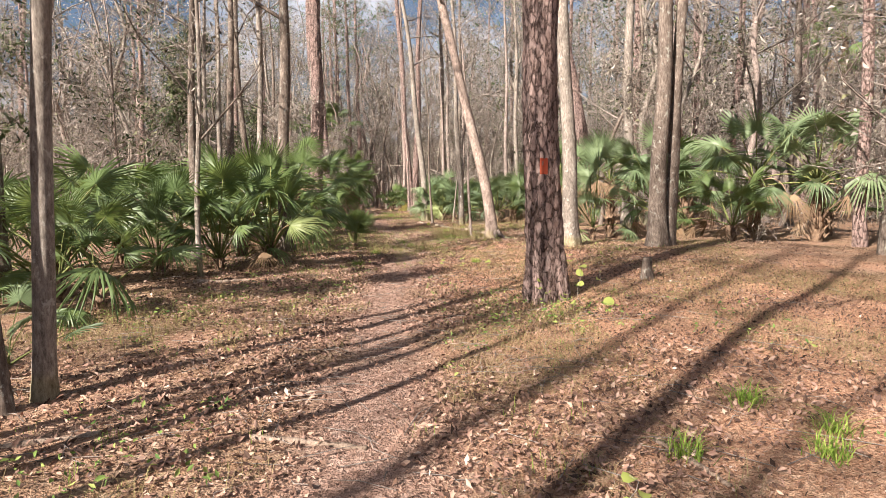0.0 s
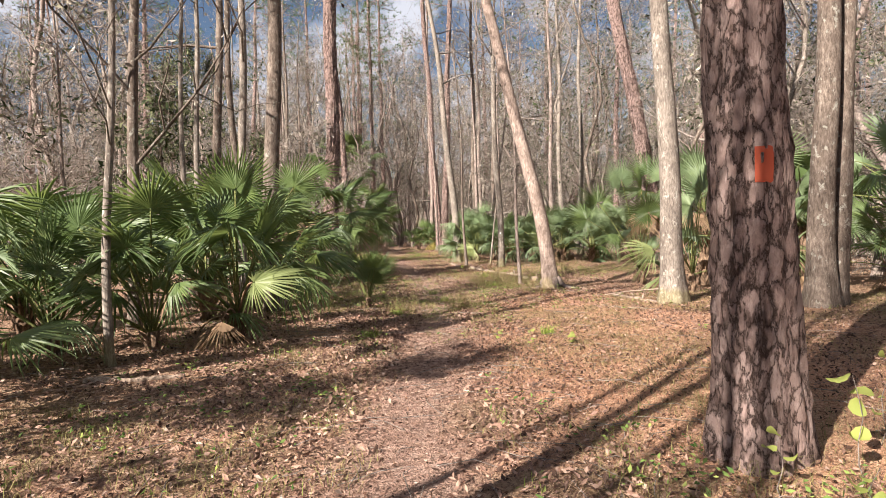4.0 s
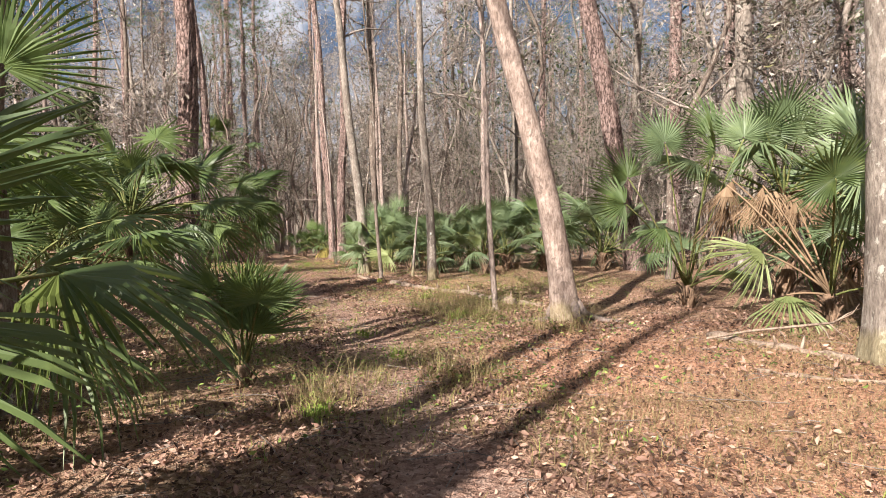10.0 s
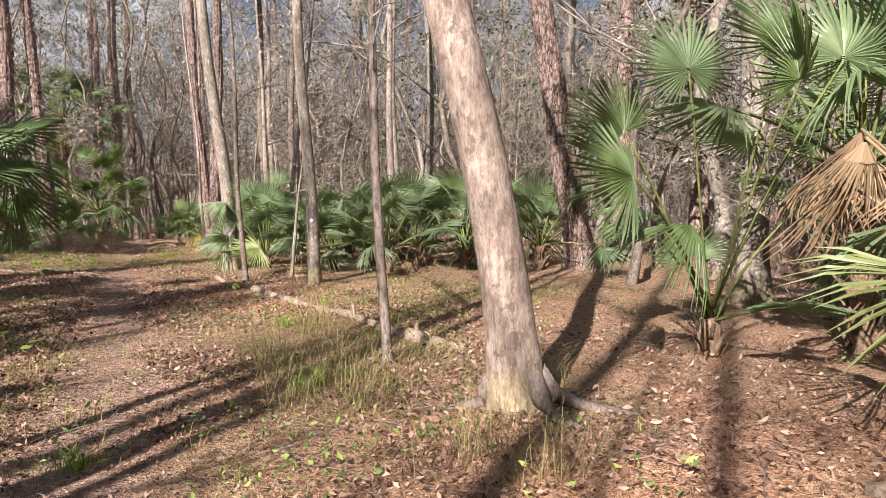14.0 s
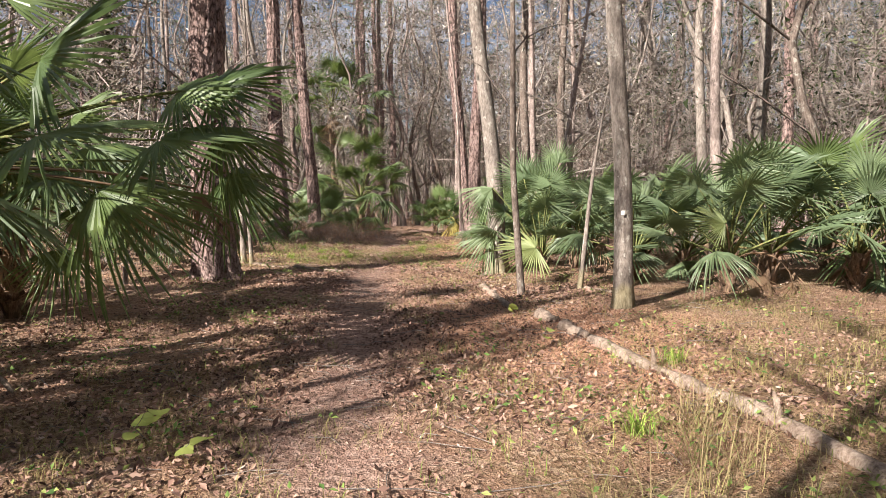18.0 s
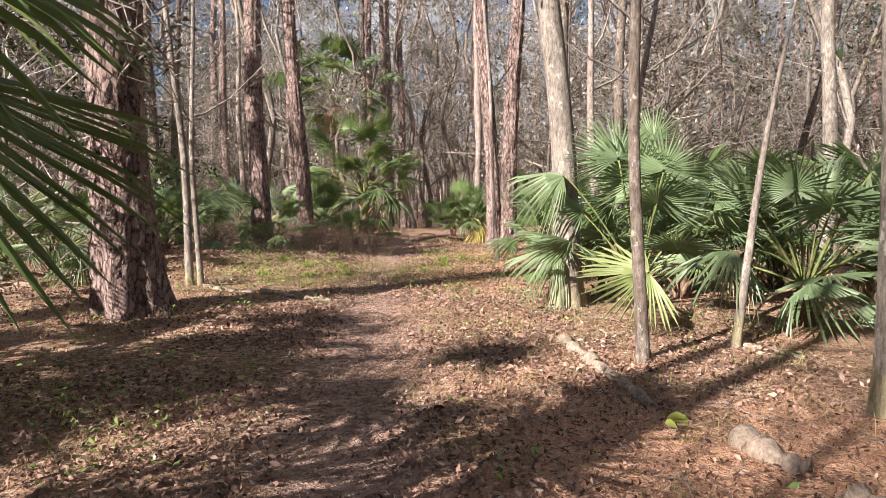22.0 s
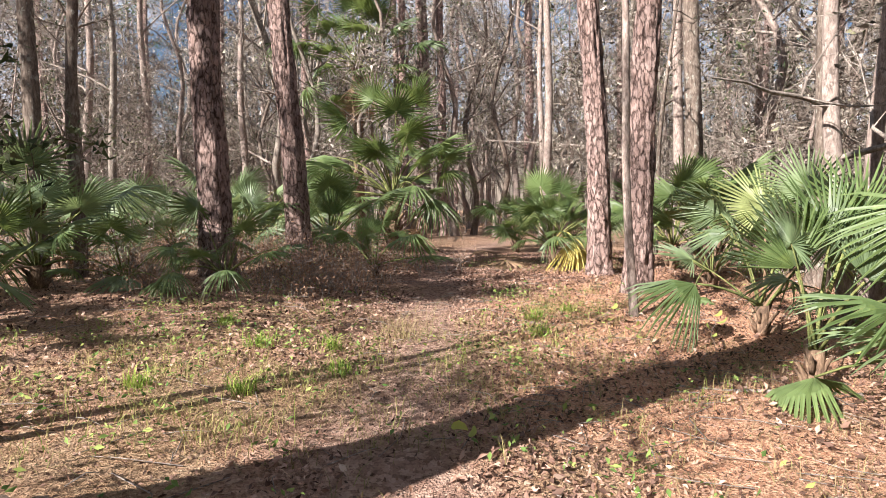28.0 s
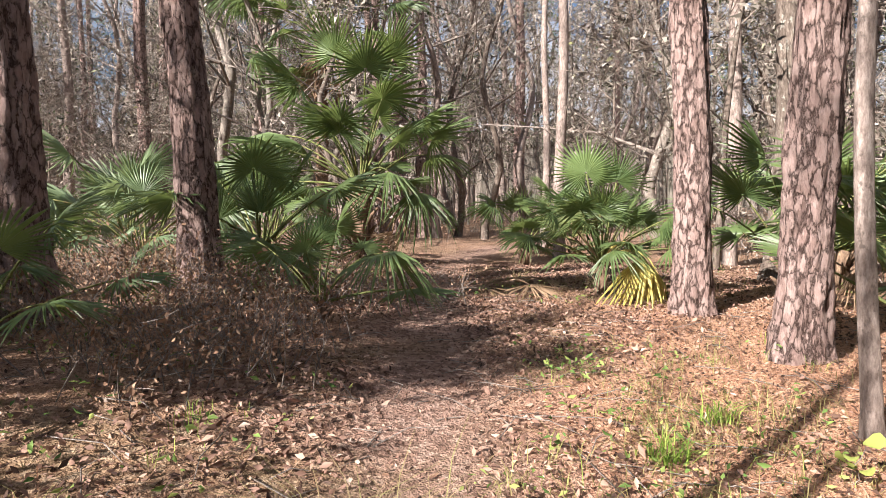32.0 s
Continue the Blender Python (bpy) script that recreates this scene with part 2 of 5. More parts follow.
FROND_YELLOW = frond_mat("palm_frond_yellow", (0.40, 0.34, 0.08), (0.62, 0.52, 0.18), (0.6, 0.5, 0.15), 0.6, 0.3)
STALK = smooth_bark_mat("palm_stalk", (0.07, 0.09, 0.03), (0.16, 0.18, 0.06), (0.30, 0.29, 0.12), (0.25, 0.18, 0.09))
CROWN = leaf_mat("crown_leaf", ((0.0, (0.03, 0.026, 0.018)), (0.3, (0.15, 0.13, 0.105)), (0.65, (0.33, 0.29, 0.245)), (0.9, (0.50, 0.45, 0.395)), (1.0, (0.20, 0.20, 0.09))), 0.2, 0.9)
EVERGREEN = leaf_mat("evergreen_leaf", ((0.0, (0.022, 0.032, 0.014)), (0.5, (0.055, 0.072, 0.03)), (0.85, (0.13, 0.14, 0.07)), (1.0, (0.24, 0.24, 0.14))), 0.2, 0.6)
NEEDLE = leaf_mat("pine_needle", ((0.0, (0.04, 0.075, 0.02)), (1.0, (0.13, 0.18, 0.05))), 0.2)
LITTER = leaf_mat("leaf_litter", ((0.0, (0.05, 0.03, 0.022)), (0.35, (0.16, 0.094, 0.07)), (0.7, (0.33, 0.20, 0.15)), (0.97, (0.46, 0.315, 0.24)), (1.0, (0.55, 0.44, 0.36))), 0.15)
CRUMB = leaf_mat("bark_crumbs", ((0.0, (0.04, 0.022, 0.016)), (0.5, (0.12, 0.066, 0.045)), (1.0, (0.27, 0.16, 0.105))), 0.1)
STRAW = leaf_mat("pine_straw", ((0.0, (0.15, 0.07, 0.04)), (0.5, (0.38, 0.215, 0.135)), (1.0, (0.56, 0.39, 0.26))), 0.15)
GRASS_DRY = leaf_mat("dry_grass", ((0.0, (0.16, 0.115, 0.06)), (0.5, (0.34, 0.255, 0.14)), (1.0, (0.25, 0.25, 0.09))), 0.3)
GRASS_MIX = leaf_mat("trailside_grass", ((0.0, (0.13, 0.11, 0.04)), (0.4, (0.27, 0.235, 0.09)), (0.75, (0.40, 0.33, 0.15)), (1.0, (0.22, 0.28, 0.06))), 0.3)
GRASS_GREEN = leaf_mat("green_grass", ((0.0, (0.12, 0.20, 0.03)), (0.6, (0.25, 0.36, 0.06)), (1.0, (0.42, 0.46, 0.12))), 0.35)
WEED = leaf_mat("weed_leaf", ((0.0, (0.07, 0.13, 0.035)), (0.6, (0.19, 0.27, 0.07)), (1.0, (0.38, 0.42, 0.13))), 0.35)
BRUSH = leaf_mat("brown_brush", ((0.0, (0.15, 0.085, 0.055)), (0.6, (0.32, 0.195, 0.125)), (1.0, (0.44, 0.31, 0.21))), 0.2)
BROADLEAF = leaf_mat("yellow_green_leaf", ((0.0, (0.24, 0.31, 0.07)), (1.0, (0.44, 0.47, 0.14))), 0.45, 0.5)
ORANGE = Nodes("orange_paint").done((0.33, 0.065, 0.03, 1), 0.85)
WHITE = Nodes("white_paint").done((0.8, 0.8, 0.78, 1), 0.7)

# ---- mesh helpers ----


class Geo:
    def __init__(self):
        self.v, self.f = [], []

    def tube(self, pts, rad, sides=6, cap=True):
        base = len(self.v)
        up = Vector((0.31, 0.95, 0.05))
        for i, p in enumerate(pts):
            a, b = pts[max(i - 1, 0)], pts[min(i + 1, len(pts) - 1)]
            d = (Vector(b) - Vector(a)).normalized()
            if abs(d.z) < 0.5:
                up = Vector((0, 0, 1))
            e1 = d.cross(up).normalized()
            e2 = d.cross(e1)
            for k in range(sides):
                w = 2 * math.pi * k / sides
                self.v.append(Vector(p) + (e1 * math.cos(w) + e2 * math.sin(w)) * rad[i])
        for i in range(len(pts) - 1):
            for k in range(sides):
                a, b = base + i * sides + k, base + i * sides + (k + 1) % sides
                self.f.append((a, b, b + sides, a + sides))
        if cap and sides > 3:
            self.f.append(tuple(base + k for k in reversed(range(sides))))
            self.f.append(tuple(base + (len(pts) - 1) * sides + k for k in range(sides)))

    def mesh(self, name, material, smooth=True):
        return mesh_of(name, self.v, self.f, material, smooth)


def mesh_of(name, v, f, material, smooth=True):
    me = bpy.data.meshes.new(name)
    me.from_pydata([tuple(p) for p in v], [], f)
    me.materials.append(material)
    if smooth:
        me.polygons.foreach_set("use_smooth", [True] * len(me.polygons))
    me.update()
    return me


def scatter_mesh(name, verts, per, faces, material):
    """Many small islands of the same topology: verts (n, per, 3), faces as index tuples within one island, all of one size."""
    n = len(verts)
    fa = np.array(faces, dtype=np.int32)
    idx = (fa[None] + (np.arange(n, dtype=np.int32) * per)[:, None, None]).reshape(-1)
    me = bpy.data.meshes.new(name)
    size = fa.shape[1]
    me.vertices.add(n * per)
    me.vertices.foreach_set("co", np.ascontiguousarray(verts, dtype=np.float32).reshape(-1))
    me.loops.add(len(idx))
    me.loops.foreach_set("vertex_index", idx)
    me.polygons.add(len(idx) // size)
    me.polygons.foreach_set("loop_start", np.arange(0, len(idx), size, dtype=np.int32))
    me.polygons.foreach_set("loop_total", np.full(len(idx) // size, size, dtype=np.int32))
    me.materials.append(material)
    me.update(calc_edges=True)
    me.validate()
    return me


def part(name, me, parent, label="", m=None):
    ob = new(name, me)
    ob.parent = parent
    if m is not None:
        ob.matrix_basis = m
    if label:
        ob["label"] = label
    return ob


def thing(name, x, y, z, label, category, group="", kind="", me=None, rz=0):
    ob = new(name, me)
    ob.matrix_basis = pose(x, y, z, 0, 0, rz)
    return tagged(ob, label, category, group, kind)


def trail_x(y):
    return float(np.interp(y, TRAIL_Y, TRAIL_X))


TRAIL_Y = [-40, 0, 8, 14, 20, 27, 33, 40, 46, 50, 55, 62, 90]
TRAIL_X = [2, -0.3, -0.8, -0.9, -1.3, -2.6, -3.7, -4.7, -5.0, -4.7, -2.4, 4, 26]
MOUNDS = [(3.3, 7.0, 0.2, 1.5, 4.0), (6.2, 12.8, 0.3, 2.4, 2.6), (-8.2, 38.5, 0.5, 2.6, 6.0), (-1.2, 41.5, 0.25, 2.2, 3.0), (-7, 13, 0.18, 2.5, 5.0), (5, 32, 0.12, 4, 5), (2.2, 18.4, 0.08, 1.2, 1.6)]


def height(x, y):
    h = -0.07 + sum(a * math.exp(-0.5 * (((x - cx) / sx) ** 2 + ((y - cy) / sy) ** 2)) for cx, cy, a, sx, sy in MOUNDS)
    off = abs(x - trail_x(y))
    h += 0.05 * noise.noise((x * 0.45, y * 0.45, 3.1)) * min(1.0, 0.35 + off / 4) + 0.02 * noise.noise((x * 1.7, y * 1.7, 8.2))
    return h - 0.03 * math.exp(-((off / 0.55) ** 2))


# ---- ground ----


def axis(lo, hi, step, far):
    a = list(np.arange(lo, hi + 1e-6, step))
    d, left, right = step, lo, hi
    while right < far:
        d *= 1.22
        left, right = left - d, right + d
        a = [left] + a + [right]
    return a


gx, gy = axis(-11, 9, 0.19, 600), axis(-3, 48, 0.19, 600)
gv = []
for yy in gy:
    for xx in gx:
        near = -40 < xx < 40 and -30 < yy < 90
        gv.append((xx, yy, height(xx, yy) + (0.012 * noise.noise((xx * 6, yy * 6, 1.0)) if -11 < xx < 9 else 0) if near else -0.07))
w = len(gx)
gf = [(j * w + i, j * w + i + 1, (j + 1) * w + i + 1, (j + 1) * w + i) for j in range(len(gy) - 1) for i in range(w - 1)]
# needle patches, several of them set where the floor lies in sun
SUNLIT_NEEDLE_BEDS = [(1.3, 10.6, 0.9, 1.2), (-0.9, 26.3, 0.7, 1.3), (-2.2, 33.3, 1.1, 0.9), (-2.6, 36.4, 0.8, 1.1), (0.4, 17.0, 0.7, 1.0), (4.2, 6.5, 3.2, 4.2), (2.2, 15.8, 1.2, 2.0), (-0.9, 39.0, 1.5, 1.8), (0.2, 25.4, 0.9, 1.6), (-1.2, 35.8, 0.9, 1.2), (0.6, 12.4, 1.0, 1.4)]
TURF = [(-4.3, 33.6, 1.2, 1.2), (-2.8, 34.9, 0.8, 1.4), (-5.6, 33.6, 1.2, 1.0), (0.6, 20.8, 0.9, 1.2), (-1.0, 16.3, 1.2, 1.6), (-3.0, 21.5, 1.2, 2.0), (2.4, 25.0, 1.6, 2.0), (-3.3, 7.6, 1.3, 1.1), (1.2, 7.4, 0.7, 0.8), (-2.6, 37.0, 0.7, 0.9), (0.9, 22.9, 0.8, 1.3), (-3.0, 18.0, 1.0, 1.5)]


def blobs(spots, x, y):
    return sum(math.exp(-0.5 * (((x - a) / sx) ** 2 + ((y - b) / sy) ** 2)) for a, b, sx, sy in spots)


ground_me = mesh_of("ground", gv, gf, GROUND)
for nm in ("wear", "needle_bed", "turf"):
    ground_me.attributes.new(nm, "FLOAT", "POINT")
ragged = [noise.noise((p[0] * 1.3, p[1] * 1.3, 6.0)) for p in gv]
ground_me.attributes["wear"].data.foreach_set("value", [max(0.0, min(0.85, 1.1 * math.exp(-(((p[0] - trail_x(p[1])) / 0.6) ** 2)) + 0.5 * r - 0.15)) for p, r in zip(gv, ragged)])
ground_me.attributes["needle_bed"].data.foreach_set("value", [max(0.0, min(0.9, 1.1 * blobs(SUNLIT_NEEDLE_BEDS, p[0], p[1]) + 0.8 * r - 0.2)) for p, r in zip(gv, ragged)])
ground_me.attributes["turf"].data.foreach_set("value", [max(0.0, min(0.5, 0.6 * blobs(TURF, p[0], p[1]) - 0.8 * r - 0.1)) for p, r in zip(gv, ragged)])
thing("ground", 0, 0, 0, "orange-brown forest floor of pine straw, leaves and bare dirt", "ground", kind="structure", me=ground_me)

# ---- trees ----


def trunk_points(H, lean, curve, wob, seed, n):
    rnd = random.Random(seed)
    a, b = rnd.uniform(0, 6.3), rnd.uniform(0, 6.3)
    pts = []
    for i in range(n + 1):
        s = H * (i / n) ** 1.15
        k = min(1, s / 2)
        pts.append(Vector((lean[0] * s + curve[0] * s * s + k * wob * math.sin(s * 0.9 + a), lean[1] * s + curve[1] * s * s + k * wob * math.sin(s * 0.7 + b), s)))
    return pts


def trunk_mesh(H, r0, r1, lean=(0, 0), curve=(0, 0), wob=0.03, seed=0, sides=10, n=14, flare=0.35, rough=0.0, mat=GREY, sink=0.15):
    pts = trunk_points(H, lean, curve, wob, seed, n)
    v, f = [], []
    rnd = random.Random(seed + 5)
    lobes, ph = rnd.choice((3, 4, 5)), rnd.uniform(0, 6)
    rows = [pts[0] - Vector((0, 0, sink))] + pts
    for p in rows:
        s = max(p.z, 0)
        for k in range(sides):
            w_ = 2 * math.pi * k / sides
            r = r0 + (r1 - r0) * (s / H)
            fl = math.exp(-s / (r0 * 2.2))
            r *= 1 + flare * fl * (1 + 0.55 * math.sin(lobes * w_ + ph))
            if rough:
                q = (math.cos(w_) * r0 * 22 + seed, math.sin(w_) * r0 * 22, s * 1.1)
                r += rough * (0.7 * noise.noise(q) + 0.5 * noise.noise((q[0] * 2.3, q[1] * 2.3, s * 5.5)) + 0.3 * noise.noise((q[0] * 5, q[1] * 5, s * 14)))
            else:
                r *= 1 + 0.06 * noise.noise((math.cos(w_) * 1.5, math.sin(w_) * 1.5, s * 1.3 + seed))
            v.append((p.x + r * math.cos(w_), p.y + r * math.sin(w_), p.z))
    for i in range(len(rows) - 1):
        for k in range(sides):
            a, b = i * sides + k, i * sides + (k + 1) % sides
            f.append((a, b, b + sides, a + sides))
    f.append(tuple((len(rows) - 1) * sides + k for k in range(sides)))
    return mesh_of("trunk", v, f, mat), pts


def grow(geo, tips, rnd, p, d, length, r, depth, up=0.25, sides=4, fine=None):
    """A limb that wanders, tapers and forks."""
    n = 4 if depth and sides > 3 else 3
    pts, rad = [p.copy()], [r]
    for i in range(n):
        d = (d + Vector((rnd.gauss(0, 0.22), rnd.gauss(0, 0.22), rnd.gauss(0, 0.16) + up * 0.15))).normalized()
        p = p + d * length / n
        pts.append(p.copy())
        rad.append(max(r * (1 - 0.75 * (i + 1) / n), 0.0025))
    if fine is not None and depth == 0:
        for q, e in zip(pts[:-1], pts[1:]):
            fine.append((q, e))
    else:
        geo.tube(pts, rad, sides if r > 0.02 else 3, False)
    for q in pts[1:]:
        tips.append(q)
    if depth:
        for i in range(rnd.choice((2, 3, 3, 4))):
            j = rnd.randint(1, n)
            side = Vector((rnd.gauss(0, 1), rnd.gauss(0, 1), rnd.gauss(0.15, 0.6))).normalized()
            grow(geo, tips, rnd, pts[j], (d + side * 1.1).normalized(), length * rnd.uniform(0.45, 0.7), rad[j] * 0.7, depth - 1, up, sides, fine)


def leaf_cloud(name, tips, per, size, spread, seed, mat, lo=0.0, tri=False):
    rg = np.random.default_rng(seed)
    t = np.array([tuple(p) for p in tips if p.z > lo], dtype=float)
    if len(t) == 0:
        t = np.array([(0.0, 0.0, 2.0)])
    leafy_tips = t[rg.random(len(t)) < 0.45] if len(t) > 20 else t
    c = leafy_tips[rg.integers(0, len(leafy_tips), per)] + rg.normal(0, spread, (per, 3))
    if tri:
        return scatter_mesh(name, leaf_quads(rg, c, size)[:, [0, 1, 2]] + rg.normal(0, size * 0.25, (per, 3, 3)), 3, [(0, 1, 2)], mat)
    return scatter_mesh(name, leaf_quads(rg, c, size), 4, [(0, 1, 2), (0, 2, 3)], mat)


def twig_mesh(lines, seed, width, mat):
    rg = np.random.default_rng(seed)
    a = np.array([tuple(p) for p, _ in lines])
    b = np.array([tuple(q) for _, q in lines])
    w3 = np.cross(b - a, rg.normal(0, 1, a.shape))
    w3 *= width / np.maximum(np.linalg.norm(w3, axis=1, keepdims=True), 1e-6)
    return scatter_mesh("twigs", np.stack([a - w3, a + w3, b + (b - a) * 0.25], 1), 3, [(0, 1, 2)], mat)


def leaf_quads(rg, c, size, flat=None):
    n = len(c)
    a = rg.normal(0, 1, (n, 3))
    b = rg.normal(0, 1, (n, 3))
    if flat is not None:
        a[:, 2] *= flat
        b[:, 2] *= flat
    a /= np.linalg.norm(a, axis=1, keepdims=True)
    b -= a * (a * b).sum(1, keepdims=True)
    b /= np.linalg.norm(b, axis=1, keepdims=True)
    s = (size * rg.uniform(0.5, 1.5, n))[:, None]
    fold = np.cross(a, b) * s * 0.25
    return np.stack([c - a * s, c - b * s * 0.45 + fold, c + a * s, c + b * s * 0.45 + fold], 1)


def hardwood_parts(seed, H, r0, mat, lean=(0, 0), curve=(0, 0), wob=0.08, limbs=9, low=0.25, leaves=900, leaf=0.05, depth=2, sides=8, n=12, leafmat=None, llen=0.28, flare=0.35, near=False):
    """Trunk, limbs (each a mesh for a near tree, joined for one in the woods), twigs and crown."""
    rnd = random.Random(seed)
    tm, pts = trunk_mesh(H, r0, r0 * 0.25, lean, curve, wob, seed, sides, n, flare, 0, mat)
    wood = TWIG if mat is not BROWN else BROWN
    out, geo, tips, fine = [], Geo(), [], []
    for i in range(limbs):
        u = low + (1 - low) * (i + rnd.random()) / limbs
        j = min(int(u ** (1 / 1.15) * n), n - 1)
        w_ = rnd.uniform(0, 6.28)
        d = Vector((math.cos(w_), math.sin(w_), rnd.uniform(0.35, 1.1))).normalized()
        if near:
            geo = Geo()
        grow(geo, tips, rnd, pts[j].lerp(pts[j + 1], rnd.random()), d, H * llen * (1.15 - 0.6 * u) * rnd.uniform(0.6, 1.2), r0 * (1 - 0.75 * u) * 0.42, depth, sides=4 if near else 3, fine=fine)
        if near:
            out.append(geo.mesh("limb", wood))
    if not near and H > 8 and rnd.random() < 0.6:
        j = int(n * rnd.uniform(0.3, 0.55))
        w_ = rnd.uniform(0, 6.28)
        d, q, stem = Vector((math.cos(w_) * 0.35, math.sin(w_) * 0.35, 1)), pts[j], []
        for k in range(7):
            stem.append(q.copy())
            d = (d + Vector((rnd.gauss(0, 0.12), rnd.gauss(0, 0.12), 0.12))).normalized()
            q = q + d * (H - pts[j].z) * 0.15
        geo.tube(stem, [r0 * 0.62 * (1 - 0.12 * k) for k in range(7)], 6, False)
        for k in (3, 4, 5, 6):
            grow(geo, tips, rnd, stem[k], Vector((rnd.gauss(0, 1), rnd.gauss(0, 1), 0.6)).normalized(), H * 0.16, r0 * 0.2, depth, sides=3, fine=fine)
    for q in tips[:: 2 if near else 1]:
        e = Vector((rnd.gauss(0, 0.22), rnd.gauss(0, 0.22), rnd.gauss(0.06, 0.18)))
        fine.append((q, q + e * (1.0 if near else 1.6)))
        if not near:
            fine.append((q, q + Vector((-e.y, e.x, abs(e.z))) * 1.5))
    if not near:
        out = [geo.mesh("branching", wood)]
    return tm, out, twig_mesh(fine, seed, 0.006 if near else 0.009, wood), leaf_cloud("crown", tips, leaves, leaf, 0.22 if H > 8 else 0.17, seed, leafmat or CROWN, tri=not near)


def put_tree(name, parts, x, y, label, rz=0, s=1.0, group="", tilt=0.0):
    e = thing(name, x, y, height(x, y) - 0.04, label, "tree", group)
    e.matrix_basis = pose(x, y, height(x, y) - 0.04, tilt, 0, rz)
    e.scale = (s, s, s)
    tm, limbs, twigs, cm = parts
    part("trunk", tm, e)
    for lm in limbs:
        ob = part("limb" if len(limbs) > 1 else "branching", lm, e)
        if len(limbs) == 1:
            ob["kind"] = "stuff"
    if twigs:
        part("twig_tangle", twigs, e)["kind"] = "stuff"
    part("crown", cm, e)["kind"] = "stuff"
    return e


def pine_parts(seed, H, r0, lean=(0, 0), curve=(0, 0), sides=10, n=14, rough=0.0, flare=0.3, crown=0.62, limbs=26, stubs=0):
    rnd = random.Random(seed)
    tm, pts = trunk_mesh(H, r0, r0 * 0.35, lean, curve, 0.04, seed, sides, n, flare, rough, PINE)
    geo, tips = Geo(), []
    for i in range(limbs + stubs):
        u = crown + (1 - crown) * (i + rnd.random()) / limbs if i < limbs else rnd.uniform(0.15, crown)
        j = min(int(u ** (1 / 1.15) * n), n - 1)
        w_ = rnd.uniform(0, 6.28)
        d = Vector((math.cos(w_), math.sin(w_), rnd.uniform(0.05, 0.6))).normalized()
        grow(geo, tips if i < limbs else [], rnd, pts[j].lerp(pts[j + 1], 0.5), d, rnd.uniform(1.2, 3.2) if i < limbs else rnd.uniform(0.3, 1.6), r0 * 0.16, 1 if i < limbs else 0)
    rg = np.random.default_rng(seed)
    t = np.array([tuple(p) for p in tips])
    c = t[rg.integers(0, len(t), 380)]
    c = np.repeat(c + rg.normal(0, 0.12, c.shape), 10, 0)
    d = rg.normal(0, 1, c.shape)
    d[:, 2] += 0.4
    d /= np.linalg.norm(d, axis=1, keepdims=True)
    w3 = np.cross(d, rg.normal(0, 1, c.shape))
    w3 /= np.linalg.norm(w3, axis=1, keepdims=True)
    cm = scatter_mesh("crown", np.stack([c - w3 * 0.008, c + w3 * 0.008, c + d * 0.24], 1), 3, [(0, 1, 2)], NEEDLE)
    return tm, [geo.mesh("branching", PINE)], None, cm


PINE_LABEL = "tall pine with plated reddish-grey bark"
# (x, y, radius, lean, curve, height): the pines beside the trail, with the plates of their bark modelled
PINES = [
    (1.385, 8.33, 0.235, (-0.02, 0.01), (0, 0), 22, 11),
    (-6.0, 30.2, 0.30, (0.05, -0.12), (0, 0), 24, 12),
    (-7.40, 37.5, 0.215, (-0.012, 0), (0, 0), 23, 13),
    (-6.92, 39.3, 0.19, (-0.04, 0), (-0.002, 0), 22, 14),
    (-1.97, 39.75, 0.175, (-0.045, 0), (0, 0), 22, 15),
    (-1.63, 38.2, 0.18, (0.04, 0), (0, 0), 21, 16),
    (6.75, 27.6, 0.29, (-0.17, 0), (-0.001, 0), 22, 17),
]
for x, y, r, lean, curve, H, sd in PINES:
    big = sd == 12
    e = put_tree("pine_tree", pine_parts(sd, H, r, lean, curve, 44, 150, 0.05 if not big else 0.085, 0.55 if big else 0.28), x, y, PINE_LABEL + (", marked by orange paint" if sd == 11 else " and flared base" if big else ""), group="pines by the trail")
    if sd == 11:
        g = Geo()
        rows = 13
        bark_mesh = next(k for k in e.children if k.name.startswith("trunk")).data
        skin = BVHTree.FromPolygons([p.co for p in bark_mesh.vertices], [p.vertices for p in bark_mesh.polygons])
        for i in range(rows):
            for k in range(7):
                w_ = radians(-110 + k * 3.6)
                z = 1.72 + i * 0.017 + 0.012 * noise.noise((k * 0.9, 4.0, i))
                out = Vector((math.cos(w_), math.sin(w_), 0))
                hit = skin.ray_cast(Vector((-0.036, 0.018, z)) + out, -out)[0]
                g.v.append(hit + out * 0.006)
        g.f = [(i * 7 + k, i * 7 + k + 1, i * 7 + k + 8, i * 7 + k + 7) for i in range(rows - 1) for k in range(6) if noise.noise((k * 0.9, i * 0.7, 3)) > -0.5]
        part("paint_blaze", g.mesh("paint_blaze", ORANGE), e, "orange paint blaze")

